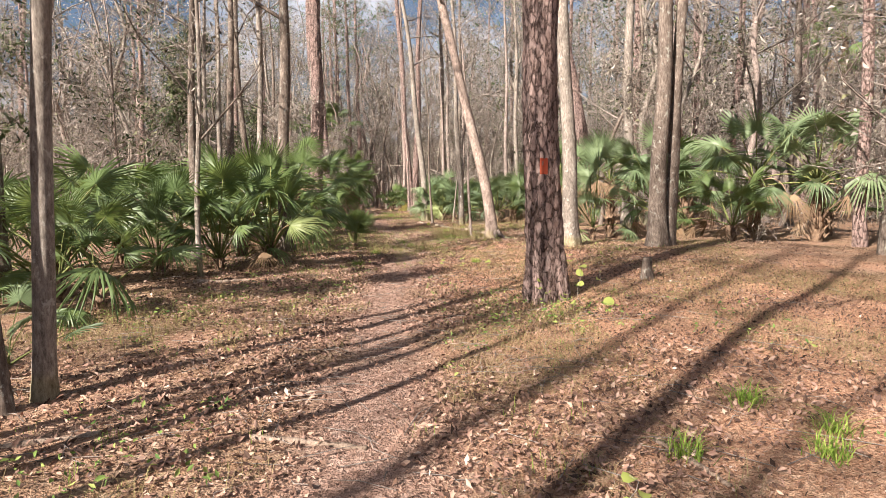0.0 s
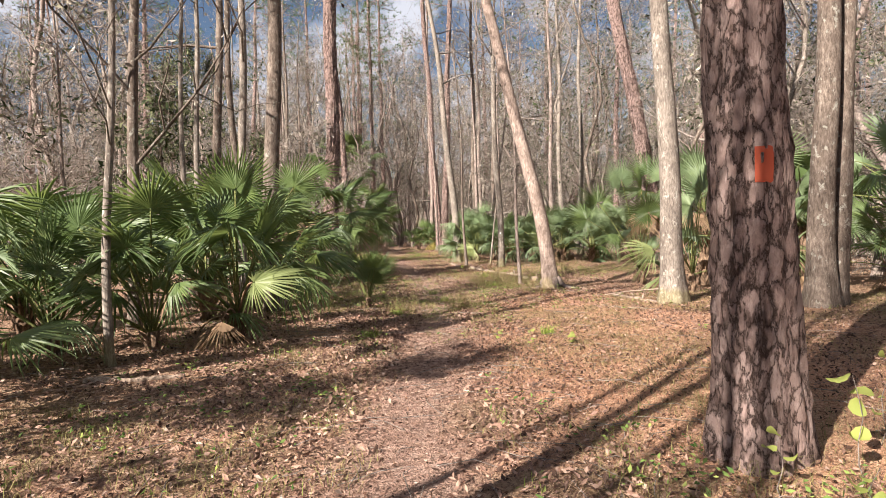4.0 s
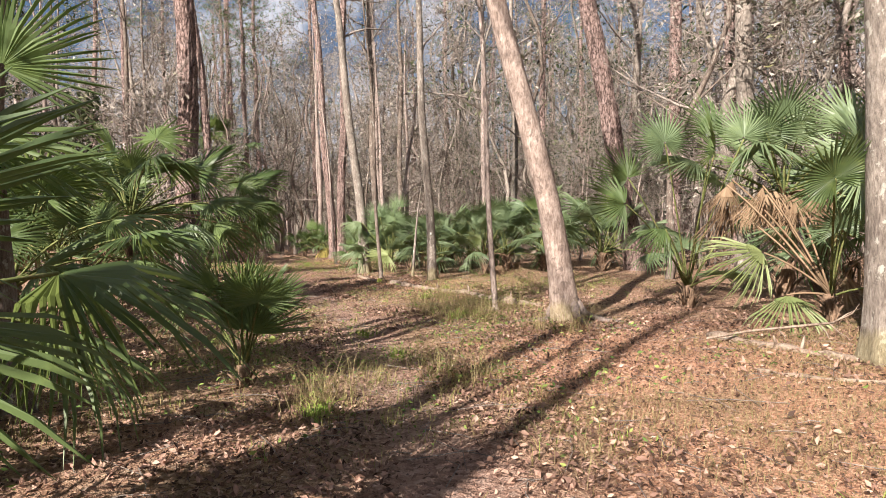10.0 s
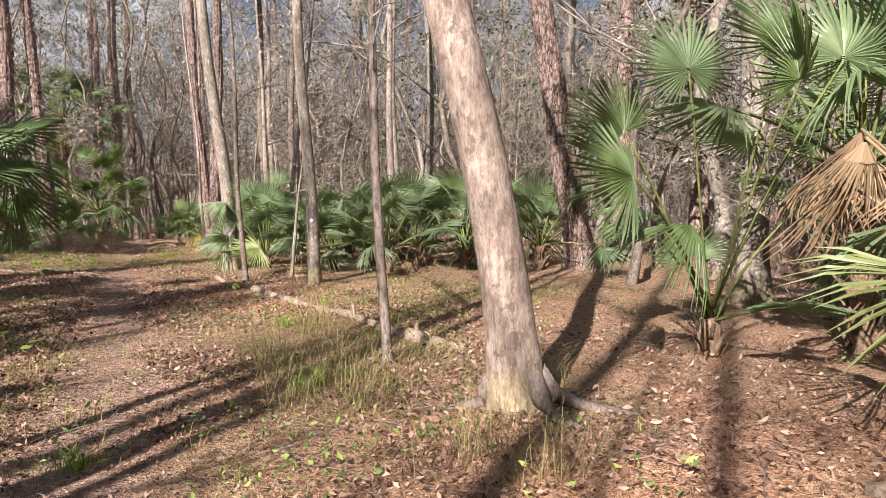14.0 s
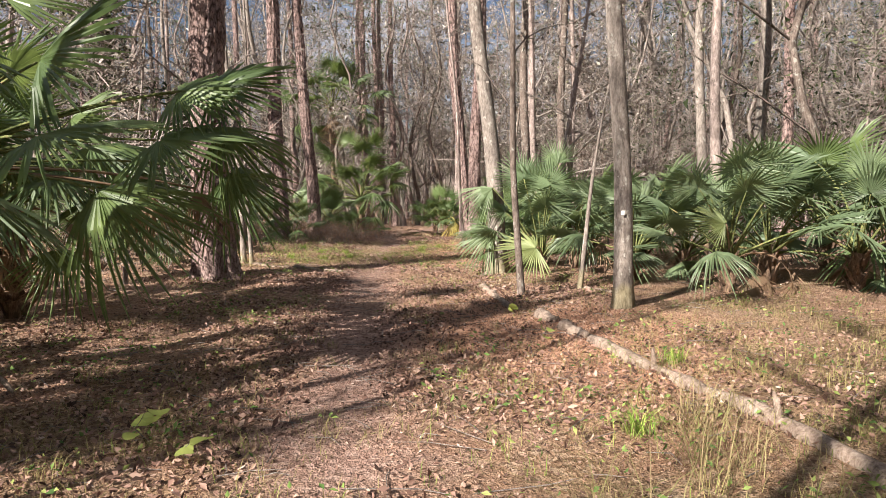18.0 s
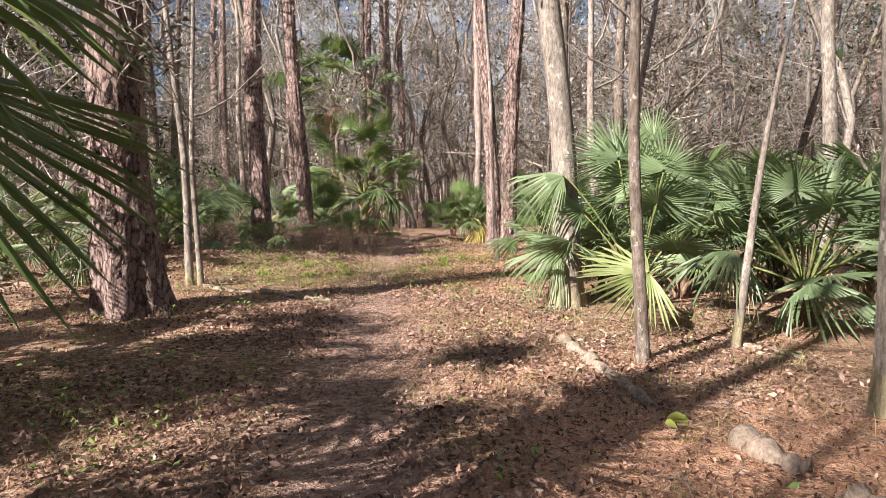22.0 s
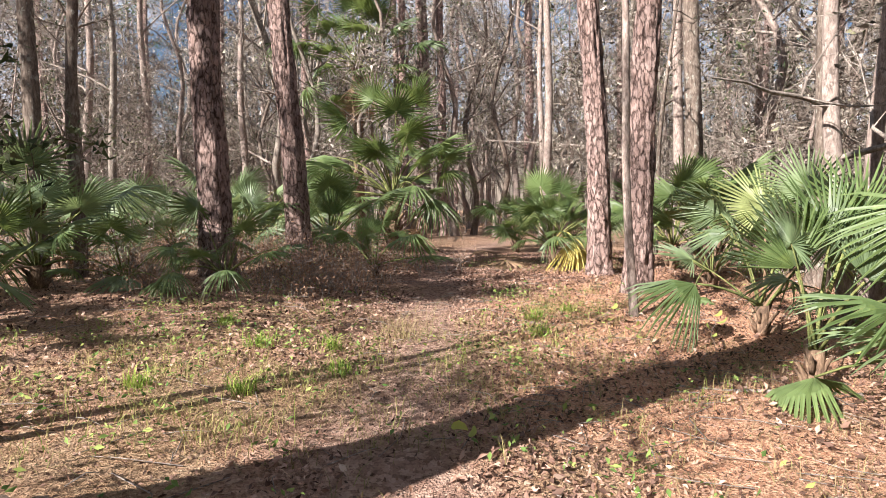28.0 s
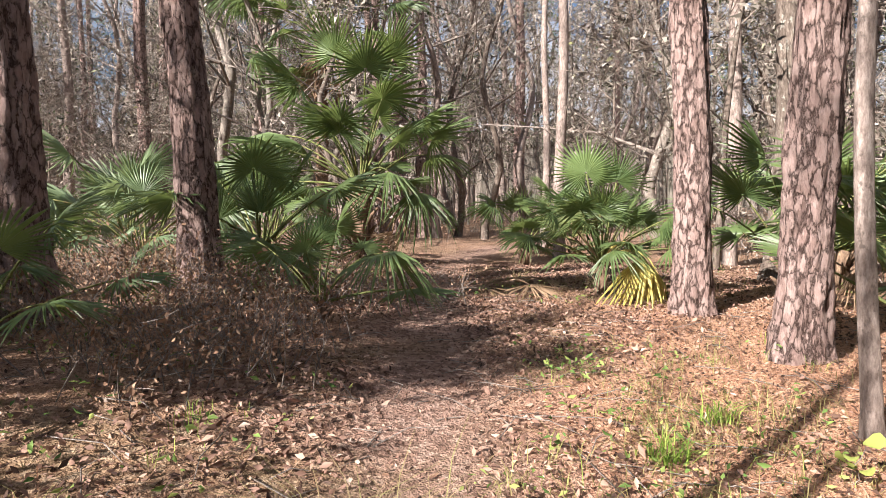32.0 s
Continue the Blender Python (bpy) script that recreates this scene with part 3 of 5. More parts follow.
# (x, y, radius, lean, curve, height, bark, limbs, low, label, seed, leaves)
LEANER = "leaning hardwood with pale speckled bark and spreading roots"
HARD = [
    (1.53, 19.0, 0.172, (-0.13, 0.02), (-0.012, 0), 15, LEANING, 8, 0.45, LEANER, 21, 500),
    (3.15, 15.45, 0.19, (-0.03, 0), (0, 0), 16, GREY, 8, 0.45, "straight grey hardwood with a mossy flared base", 22, 400),
    (6.6, 22.4, 0.20, (0.0, 0), (0, 0), 17, GREY, 8, 0.45, "tall grey hardwood behind palmettos", 23, 400),
    (-4.35, 11.15, 0.052, (0.02, 0.0), (0.002, 0), 9, GREY, 9, 0.2, "thin pale sapling trunk blotched with lichen", 24, 300),
    (-3.14, 4.78, 0.085, (0.075, 0), (0, 0), 12, GREY, 7, 0.3, "slim lichen-blotched hardwood trunk", 25, 1600),
    (-4.70, -3.06, 0.14, (0.0, 0), (0, 0), 15, BROWN, 7, 0.5, "brown hardwood beside the trail", 69, 300),
    (-3.4, 1.55, 0.065, (0.0, 0), (0, 0), 10, BROWN, 6, 0.5, "slim dark sapling beside the trail", 70, 150),
    (-6.3, 18.2, 0.075, (0.0, 0), (0, 0), 12, GREY, 7, 0.5, "slim hardwood rising behind palmettos", 71, 200),
    (-6.9, 18.6, 0.07, (0.02, 0), (0, 0), 12, GREY, 7, 0.5, "slim hardwood rising behind palmettos", 72, 200),
    # added out of view: its crown shades the floor behind the leaning tree
    (-8.2, 5.6, 0.15, (0.0, 0), (0, 0), 16, BROWN, 10, 0.45, "unseen leafy brown hardwood, added to shade the right-hand palmettos", 73, 1800),
    (-6.5, 9.1, 0.17, (0.0, 0), (0, 0), 17, BROWN, 7, 0.55, "straight brown hardwood among palmettos", 74, 200),
    (-6.2, -0.8, 0.10, (0.0, 0), (0, 0), 13, BROWN, 6, 0.55, "brown hardwood beside the trail", 75, 150),
    (-3.9, 2.95, 0.065, (0.0, 0), (0, 0), 10, BROWN, 7, 0.45, "slim dark sapling beside the trail", 66, 250),
    (-3.82, 2.3, 0.075, (0.0, 0), (0, 0), 9, BROWN, 7, 0.45, "slim dark sapling beside the trail", 67, 250),
    (-4.25, 4.0, 0.065, (0.0, 0), (0, 0), 10, BROWN, 7, 0.45, "slim dark sapling beside the trail", 68, 250),
    # dark bark chosen here to put the trunk's shade into its colour
    (-3.24, 4.45, 0.085, (-0.06, 0), (0, 0), 11, BROWN, 7, 0.3, "slim lichen-blotched hardwood trunk", 26, 1600),
    (0.95, 20.7, 0.05, (-0.035, 0), (0, 0), 8, PALE, 8, 0.3, "thin straight sapling with rough pale bark", 27, 200),
    (0.82, 27.3, 0.122, (-0.02, 0), (-0.001, 0), 15, GREY, 8, 0.4, "grey hardwood with blotchy lichened bark", 28, 400),
    (-0.46, 28.5, 0.055, (-0.03, 0), (0, 0), 9, BROWN, 9, 0.28, "thin knobbly sapling with pinkish bark", 29, 250),
    (0.47, 29.1, 0.045, (0.14, 0), (0, 0), 3.2, GREY, 3, 0.7, "broken leaning dead sapling", 30, 20),
    (-0.83, 31.25, 0.165, (-0.045, 0), (-0.004, 0), 16, GREY, 8, 0.45, "grey hardwood with peeling pale bark", 31, 400),
    (-6.25, 31.95, 0.06, (-0.03, 0), (0, 0), 9, GREY, 10, 0.25, "thin crooked brown sapling", 32, 250),
    (-6.05, 31.9, 0.045, (0.0, 0), (0, 0), 7, GREY, 8, 0.3, "thin crooked brown sapling", 33, 250),
    (-3.95, 15.8, 0.16, (0.02, 0), (0, 0), 16, BROWN, 9, 0.3, "brown hardwood rising behind palmettos", 34, 500),
    (-4.6, 16.1, 0.09, (0.0, 0), (0.002, 0), 13, GREY, 8, 0.3, "slim hardwood rising behind palmettos", 35, 400),
    (-5.4, 13.6, 0.10, (0.03, 0.02), (0, 0), 10, BROWN, 9, 0.2, "dark crooked hardwood among palmettos", 36, 400),
    (-1.84, 36.75, 0.052, (-0.05, 0), (0, 0), 10, PALE, 8, 0.3, "thin forked pale hardwood sapling", 37, 250),
    (4.65, 13.6, 0.18, (0.015, 0), (0, 0), 17, BROWN, 8, 0.5, "dark twin-stemmed hardwood beside the clearing", 38, 400),
    (4.93, 13.75, 0.14, (0.05, 0), (0, 0), 16, BROWN, 8, 0.5, "dark twin-stemmed hardwood beside the clearing", 39, 400),
    (0.35, 36.6, 0.10, (-0.09, 0), (0.006, 0), 9, PALE, 8, 0.15, "pale crooked many-limbed hardwood", 40, 200),
    (0.75, 36.9, 0.09, (0.10, 0), (0.004, 0), 9, PALE, 8, 0.15, "pale crooked many-limbed hardwood", 41, 200),
    (1.2, 38.0, 0.11, (0.02, 0), (0, 0), 10, PALE, 8, 0.2, "pale crooked many-limbed hardwood", 42, 250),
    (-9.6, 36.8, 0.12, (0.0, 0), (0, 0), 14, BROWN, 9, 0.3, "brown forked hardwood among palmettos", 43, 400),
    (-9.3, 37.2, 0.09, (0.03, 0), (0, 0), 12, BROWN, 9, 0.3, "brown forked hardwood among palmettos", 44, 300),
    (3.2, 31.2, 0.11, (0.0, 0), (0, 0), 13, PALE, 8, 0.35, "slim pale hardwood behind palmettos", 45, 300),
    (-6.7, 20.2, 0.13, (0.02, 0), (0, 0), 16, BROWN, 9, 0.35, "brown hardwood rising behind palmettos", 51, 500),
    (-6.45, 21.0, 0.11, (-0.02, 0), (0, 0), 15, BROWN, 9, 0.35, "brown hardwood rising behind palmettos", 52, 400),
    (-2.8, 47.5, 0.13, (0.0, 0), (0, 0), 16, PALE, 9, 0.4, "pale slender hardwood far along the trail", 53, 400),
    (0.5, 46.5, 0.15, (0.0, 0), (0, 0), 17, PALE, 9, 0.4, "pale slender hardwood in the woods", 54, 400),
    (1.05, 39.2, 0.14, (0.02, 0), (0, 0), 16, BROWN, 9, 0.4, "dark hardwood behind palmettos", 55, 400),
    (0.1, 43.0, 0.19, (0.0, 0), (0, 0), 18, BROWN, 9, 0.5, "dark thick hardwood behind a pine", 56, 400),
    (4.2, 35.5, 0.14, (0.0, 0), (0, 0), 16, GREY, 9, 0.4, "grey hardwood behind palmettos", 57, 400),
    (4.75, 33.3, 0.13, (0.01, 0), (0, 0), 16, GREY, 9, 0.4, "grey hardwood behind palmettos", 58, 400),
    (-15.6, 45.0, 0.13, (0.0, 0), (0, 0), 15, BROWN, 9, 0.3, "dark hardwood in the woods", 59, 400),
    (-16.8, 48.0, 0.14, (0.02, 0), (0, 0), 16, GREY, 9, 0.3, "grey hardwood in the woods", 60, 400),
    (-20.3, 55.0, 0.2, (0.0, 0), (0, 0), 18, PALE, 9, 0.4, "pale tall hardwood in the woods", 61, 400),
    (-14.4, 52.4, 0.16, (0.0, 0), (0, 0), 16, PALE, 9, 0.4, "pale hardwood in the woods", 62, 400),
    (13.0, 23.7, 0.17, (0.03, 0), (0, 0), 16, BROWN, 10, 0.3, "dark hardwood with wide branches", 63, 500),
    (16.7, 41.2, 0.26, (0.02, 0), (0, 0), 19, PALE, 9, 0.45, "pale tall hardwood in the woods", 64, 400),
    (10.1, 12.7, 0.13, (-0.16, 0), (0, 0), 13, PALE, 8, 0.4, "pale leaning hardwood at the clearing", 65, 400),
    (-3.0, 47.0 + 4, 0.11, (0.0, 0), (0, 0), 15, PALE, 8, 0.4, "slim pale hardwood beside the trail", 46, 300),
]
for x, y, r, lean, curve, H, bark, limbs, low, label, sd, lv in HARD:
    e = put_tree("hardwood_tree", hardwood_parts(sd, H, r, bark, lean, curve, 0.05, limbs, low, lv, 0.04, 2, 18, 34, flare=0.3 if sd == 21 else 0.5 if r > 0.15 else 0.25, near=True), x, y, label)
    if sd == 28:
        g = Geo()
        for i in range(5):
            for k in range(4):
                w_ = radians(-100 + k * 6)
                g.v.append((0.1295 * math.cos(w_) - 0.028, 0.1295 * math.sin(w_), 1.24 + i * 0.013 + 0.004 * ((i * 7 + k * 3) % 3)))
        g.f = [(i * 4 + k, i * 4 + k + 1, i * 4 + k + 5, i * 4 + k + 4) for i in range(4) for k in range(3)]
        part("paint_mark", g.mesh("paint_mark", WHITE), e, "small white paint mark")

for x, y, r, sd in ((-7.3, 56.5, 0.2, 81), (-8.5, 59.2, 0.22, 82), (-9.3, 58.0, 0.2, 83), (-11.2, 66.0, 0.24, 84), (-3.7, 62.5, 0.26, 85), (-13.2, 56.0, 0.2, 86), (-7.9, 54.8, 0.17, 87)):
    put_tree("pine_tree", pine_parts(sd, 23, r, (0, 0), (0, 0), 12, 20, 0, 0.2, 0.6, 22, 8), x, y, "straight distant pine at the end of the trail", group="distant pines")

# ---- palms ----


def frond_meshes(seed, stalk, arch, size, droop, fold, mat, segs=32, spread=125, limp=0.0, split=0.4, stray=0.012):
    """A fan frond: its stalk leaves the origin along +x and arches down; the blade fans out from its end."""
    rnd = random.Random(seed)
    g, pts, ang, p = Geo(), [Vector((0, 0, 0))], 0.0, Vector((0, 0, 0))
    for i in range(7):
        ang -= radians(arch) / 7
        p = p + Vector((math.cos(ang), 0, math.sin(ang))) * stalk / 7
        pts.append(p.copy())
    g.tube(pts, [0.021 - 0.0018 * i for i in range(8)], 4)
    stalk_me = g.mesh("stalk", STALK if mat in (FROND, FROND_BLUE) else mat)
    v, f, tip = [], [], radians(8)
    ca, sa_ = math.cos(ang + tip), math.sin(ang + tip)

    def spot(th, r, u, lift, sag):
        x, y = r * math.cos(th), r * math.sin(th)
        z = lift - fold * abs(y) - sag * size * (1.9 * max(0, u - 0.45) ** 1.5 + 0.15 * u) - 0.16 * max(x, 0) ** 2 / size
        x -= 0.25 * sag * size * max(0, u - 0.5) ** 2 * math.cos(th)
        v.append(p + Vector((x * ca - z * sa_, y, x * sa_ + z * ca)))
        return len(v) - 1

    def reach(th):
        return size * (0.62 + 0.38 * math.cos(th * 0.62))

    edges = []
    for s in range(segs + 1):
        th = radians(-spread + 2 * spread * s / segs)
        edges.append([spot(th, reach(th) * u, u, -0.014 * size * u / 0.5, droop + limp * abs(th)) for u in (0.03, 0.3, split)])
    for s in range(segs):
        th = radians(-spread + 2 * spread * (s + 0.5) / segs)
        half = radians(spread) / segs
        L = reach(th) * rnd.uniform(0.9, 1.06)
        sag = droop * rnd.uniform(0.5, 1.9) + limp * abs(th)
        th += rnd.gauss(0, stray)
        e0, e1 = edges[s], edges[s + 1]
        mid = [spot(th, L * u, u, 0.016 * size * u / 0.5, sag) for u in (0.03, 0.3, split, 0.78, 1.0)]
        wl_ = spot(th - half * 0.33, L * 0.78, 0.78, -0.004, sag)
        wr_ = spot(th + half * 0.33, L * 0.78, 0.78, -0.004, sag)
        for i in range(2):
            f += [(e0[i], mid[i], mid[i + 1], e0[i + 1]), (mid[i], e1[i], e1[i + 1], mid[i + 1])]
        f += [(e0[2], mid[2], mid[3], wl_), (mid[2], e1[2], wr_, mid[3]), (wl_, mid[3], mid[4]), (mid[3], wr_, mid[4])]
    return mesh_of("frond", v, f, mat, False), stalk_me


KINDS = {}
for key, mat in (("g", FROND), ("b", FROND_BLUE)):
    KINDS[key] = [frond_meshes(100 + i, st, ar, sz, dr, fo, mat) for i, (st, ar, sz, dr, fo) in enumerate((
        (1.15, 16, 0.62, 0.14, 0.08), (1.40, 30, 0.66, 0.26, 0.2), (0.95, 12, 0.56, 0.10, 0.04), (1.40, 55, 0.68, 0.50, 0.3), (1.2, 22, 0.62, 0.20, 0.35), (1.95, 12, 0.66, 0.15, 0.08), (1.75, 22, 0.66, 0.26, 0.15)))]
KINDS["d"] = [frond_meshes(200 + i, st, ar, sz, dr, fo, FROND_DEAD, 22, 78, 0.12, 0.22, 0.07) for i, (st, ar, sz, dr, fo) in enumerate(((0.7, 95, 0.58, 0.35, 0.3), (0.9, 125, 0.58, 0.3, 0.45), (1.1, 130, 0.62, 0.35, 0.35)))]
KINDS["x"] = [frond_meshes(220, 0.5, 22, 0.6, 0.2, 0.08, FROND_DEAD, 22, 100, 0.0, 0.2, 0.1)]
KINDS["y"] = [frond_meshes(210, 0.75, 125, 0.55, 0.7, 0.7, FROND_YELLOW, 24, 85, 0.1)]
PALM_LABEL = {"g": "green fan palmetto with pleated drooping fronds", "b": "blue-green fan palmetto with wide pleated fronds"}


def add_frond(e, kind, var, az, el, z0, s, roll=0.0):
    bl, st = KINDS[kind][var % len(KINDS[kind])]
    f = part("frond", bl, e, {"d": "withered tan frond", "y": "yellowed dying frond"}.get(kind, ""), pose(0, 0, z0, 0, 0, az) @ pose(0.04, 0, 0, roll, -el, 0) @ Matrix.Scale(s, 4))
    part("stalk", st, f)


bg = Geo()
bg.tube([(-0.01, 0, 0), (0.02, 0, 0.09), (0.07, 0, 0.17), (0.11, 0, 0.22)], [0.036, 0.03, 0.02, 0.012], 5)
BOOT_MESH = bg.mesh("boot", BOOT)


LOST = {(2, 4), (2, 2), (1, 2), (3, 1), (20, 2), (65, 0), (65, 1), (65, 2), (65, 12), (65, 13), (60, 0), (60, 1), (60, 12), (60, 13), (60, 14)}          # fronds that have fallen, as (palm seed, index)


def palm(x, y, s=1.0, n=11, trunk=0.0, seed=0, kind="g", dead=2, els=(20, 88), extra=()):
    """A palmetto: a boot-clad stem and a rosette of fan fronds; extra fronds as (kind, variant, azimuth, elevation, scale)."""
    rnd = random.Random(seed * 7 + 3)
    e = thing("palmetto", x, y, height(x, y), PALM_LABEL[kind] + (" on a rough boot-clad trunk" if trunk > 0.4 else ", rooted in leaf litter"), "palm", "palmettos")
    g = Geo()
    top = trunk + 0.12
    e["seed"], e["stem_top"] = seed, top
    rows = max(3, int(top / 0.07))
    g.tube([(0.02 * math.sin(i), 0.02 * math.cos(i * 1.3), -0.08 + (top + 0.1) * i / rows) for i in range(rows + 1)], [(0.11 + (0.02 if i % 2 else -0.005)) * (s if trunk > 0.4 else 0.7 * s) for i in range(rows + 1)], 9)
    part("stem", g.mesh("stem", BOOT), e, "brown fibrous palm stem")
    boots = min(int(7 + trunk * 14), 26)
    for i in range(boots):
        rr = (0.10 if trunk > 0.4 else 0.07) * s
        part("boot", BOOT_MESH, e, "", pose(0, 0, top * (i + 1) / boots - 0.12, 0, 0, i * 137.5) @ pose(rr, 0, 0, 0, rnd.uniform(-8, 14), 0) @ Matrix.Scale(s * rnd.uniform(0.8, 1.2), 4))
    n = round(n * 1.3)
    for i in range(n):
        u = (i + 0.5) / n
        fr = (rnd.randint(0, 4), i * 137.5 + rnd.uniform(-20, 20) + seed * 50, els[0] + (els[1] - els[0]) * u ** 0.8 + rnd.uniform(-8, 8), top, s * rnd.uniform(0.8, 1.15), rnd.uniform(-25, 25))
        if (seed, i) not in LOST:
            add_frond(e, kind, *fr)
    for i in range(dead):
        add_frond(e, "d", i, rnd.uniform(0, 360), rnd.uniform(10, 65), top * 0.9, s * rnd.uniform(0.75, 1.0), rnd.uniform(-20, 20))
    for kd, var, az, el, sc in extra:
        add_frond(e, kd, var, az, el, top, sc)
    return e


# (x, y, scale, fronds, stem height, seed, kind, dead)
PALMS = [
    (-5.4, 8.7, 1.0, 9, 0.2, 106, "g", 1), (-6.9, 11.3, 1.05, 10, 0.3, 107, "g", 1), (-7.6, 8.5, 1.0, 9, 0.2, 108, "g", 1), (-6.4, 7.0, 0.95, 8, 0.1, 109, "g", 1),
    (-4.3, 12.0, 0.82, 10, 0.1, 1, "g", 2), (-3.5, 12.7, 1.05, 12, 0.25, 2, "g", 3), (-5.3, 11.6, 1.0, 10, 0.1, 3, "b", 2),
    (-6.6, 12.9, 1.1, 11, 0.3, 4, "g", 2), (-4.7, 14.6, 1.15, 12, 0.5, 5, "g", 2), (-4.9, 16.8, 0.95, 11, 0.3, 6, "g", 3),
    (-5.2, 18.6, 1.15, 12, 0.6, 7, "g", 2), (-2.33, 16.45, 0.62, 6, 0.05, 8, "g", 0), (-7.4, 10.2, 1.0, 9, 0.1, 9, "g", 1),
    (-6.0, 9.3, 0.9, 8, 0.05, 10, "b", 1), (-8.4, 14.5, 1.1, 10, 0.4, 11, "g", 1), (-6.9, 16.4, 1.1, 10, 0.4, 12, "b", 1),
    (-4.6, 8.3, 0.75, 5, 0.05, 13, "g", 0), (-5.8, 21.8, 1.1, 10, 0.4, 14, "g", 2), (-3.8, 5.3, 0.42, 3, 0.0, 15, "b", 0),
    (3.82, 19.88, 1.0, 4, 0.2, 20, "b", 0), (5.2, 19.5, 1.05, 10, 1.55, 21, "b", 0), (6.3, 18.3, 1.15, 11, 0.6, 22, "b", 3),
    (7.6, 19.6, 1.25, 11, 1.2, 23, "g", 3), (8.6, 17.3, 1.3, 13, 1.5, 24, "b", 3), (9.9, 16.6, 1.25, 12, 1.4, 25, "b", 3),
    (7.4, 21.4, 1.2, 10, 0.8, 26, "g", 2), (11.4, 18.6, 1.1, 9, 0.6, 27, "g", 1), (4.15, 17.35, 0.75, 3, 0.25, 28, "b", 0), (7.2, 15.6, 0.9, 9, 0.3, 29, "g", 2),
    (0.7, 31.8, 1.0, 11, 0.35, 40, "b", 1), (1.5, 30.1, 1.0, 12, 0.3, 41, "b", 1), (2.5, 30.6, 1.0, 11, 0.3, 42, "b", 1),
    (3.3, 29.0, 1.05, 12, 0.35, 43, "b", 2), (2.5, 28.4, 0.95, 10, 0.35, 44, "b", 3), (4.3, 28.5, 1.1, 11, 0.4, 45, "b", 1),
    (4.9, 30.6, 1.1, 10, 0.5, 46, "g", 1), (3.7, 32.2, 1.1, 10, 0.5, 47, "g", 1), (1.3, 33.6, 1.0, 9, 0.4, 48, "g", 1),
    (5.7, 27.6, 1.1, 10, 0.4, 49, "b", 1), (6.9, 29.8, 1.1, 9, 0.4, 50, "g", 1), (0.0, 31.0, 0.95, 11, 0.2, 51, "b", 0), (2.2, 26.6 + 6, 1.0, 9, 0.3, 52, "b", 1), (0.0, 33.0, 0.9, 8, 0.2, 53, "g", 1),
    (-7.0, 26.5, 1.1, 16, 1.3, 60, "g", 7), (-5.5, 23.7, 1.15, 14, 1.6, 65, "g", 5), (-7.9, 26.2, 1.1, 9, 0.9, 61, "g", 3), (-7.2, 25.9, 1.1, 8, 1.1, 62, "g", 4), (-9.2, 26.4, 1.15, 10, 1.4, 64, "g", 2),
    (-6.55, 44.4, 1.3, 15, 1.2, 70, "g", 4), (-6.75, 40.4, 0.95, 8, 0.3, 71, "g", 1), (-5.45, 38.6, 0.65, 7, 0.05, 72, "g", 1), (-2.72, 40.9, 0.6, 26, 0.25, 73, "g", 1),
    (-0.7, 40.6, 1.0, 10, 0.3, 74, "g", 1), (0.3, 41.6, 1.0, 10, 0.4, 75, "g", 1), (1.4, 39.8, 1.0, 9, 0.3, 76, "b", 1), (-0.55, 38.6, 0.8, 7, 0.1, 77, "g", 1),
    (-0.95, 34.15, 0.7, 2, 0.15, 78, "b", 0), (-0.3, 32.2, 0.7, 5, 0.1, 79, "b", 0), (-0.72, 36.0, 0.75, 4, 0.15, 80, "b", 0), (0.9, 35.0, 0.9, 4, 0.2, 110, "b", 1), (1.6, 36.0, 0.95, 5, 0.2, 81, "g", 1),
    (-6.65, 36.3, 0.56, 7, 0.08, 82, "g", 0), (-7.9, 36.2, 0.5, 6, 0.0, 83, "g", 0), (-9.1, 36.2, 0.95, 10, 0.15, 84, "b", 1), (-10.4, 38.2, 1.0, 10, 0.2, 85, "b", 1),
    (-11.8, 40.0, 1.0, 9, 0.2, 86, "b", 1), (-9.6, 42.2, 1.0, 9, 0.2, 87, "b", 1), (-11.2, 45.0, 1.0, 9, 0.2, 88, "b", 1), (-13.2, 37.0, 1.0, 9, 0.2, 89, "b", 1), (-8.6, 41.0, 0.85, 9, 0.1, 101, "b", 0), (-12.4, 42.5, 1.0, 9, 0.2, 102, "b", 1), (-10.6, 41.6, 0.9, 9, 0.1, 103, "b", 0), (-8.0, 33.0, 0.8, 8, 0.1, 104, "g", 1), (-9.9, 31.9, 0.9, 9, 0.1, 105, "b", 1),
    (-8.7, 45.6, 1.0, 9, 0.2, 90, "g", 1), (-10.2, 34.6, 0.95, 8, 0.15, 91, "g", 1), (-9.4, 33.2, 0.9, 8, 0.1, 92, "b", 1), (-8.3, 34.6, 0.85, 7, 0.1, 93, "g", 1),
    (-9.7, 52.1, 1.55, 22, 6.3, 94, "g", 7), (-3.6, 45.5, 0.9, 8, 0.2, 96, "g", 0), (-2.4, 49.0, 1.0, 8, 0.3, 97, "g", 1), (-8.6, 30.6, 0.8, 7, 0.1, 98, "b", 1), (20.3, 32.2, 1.3, 16, 8.6, 99, "g", 5),
]
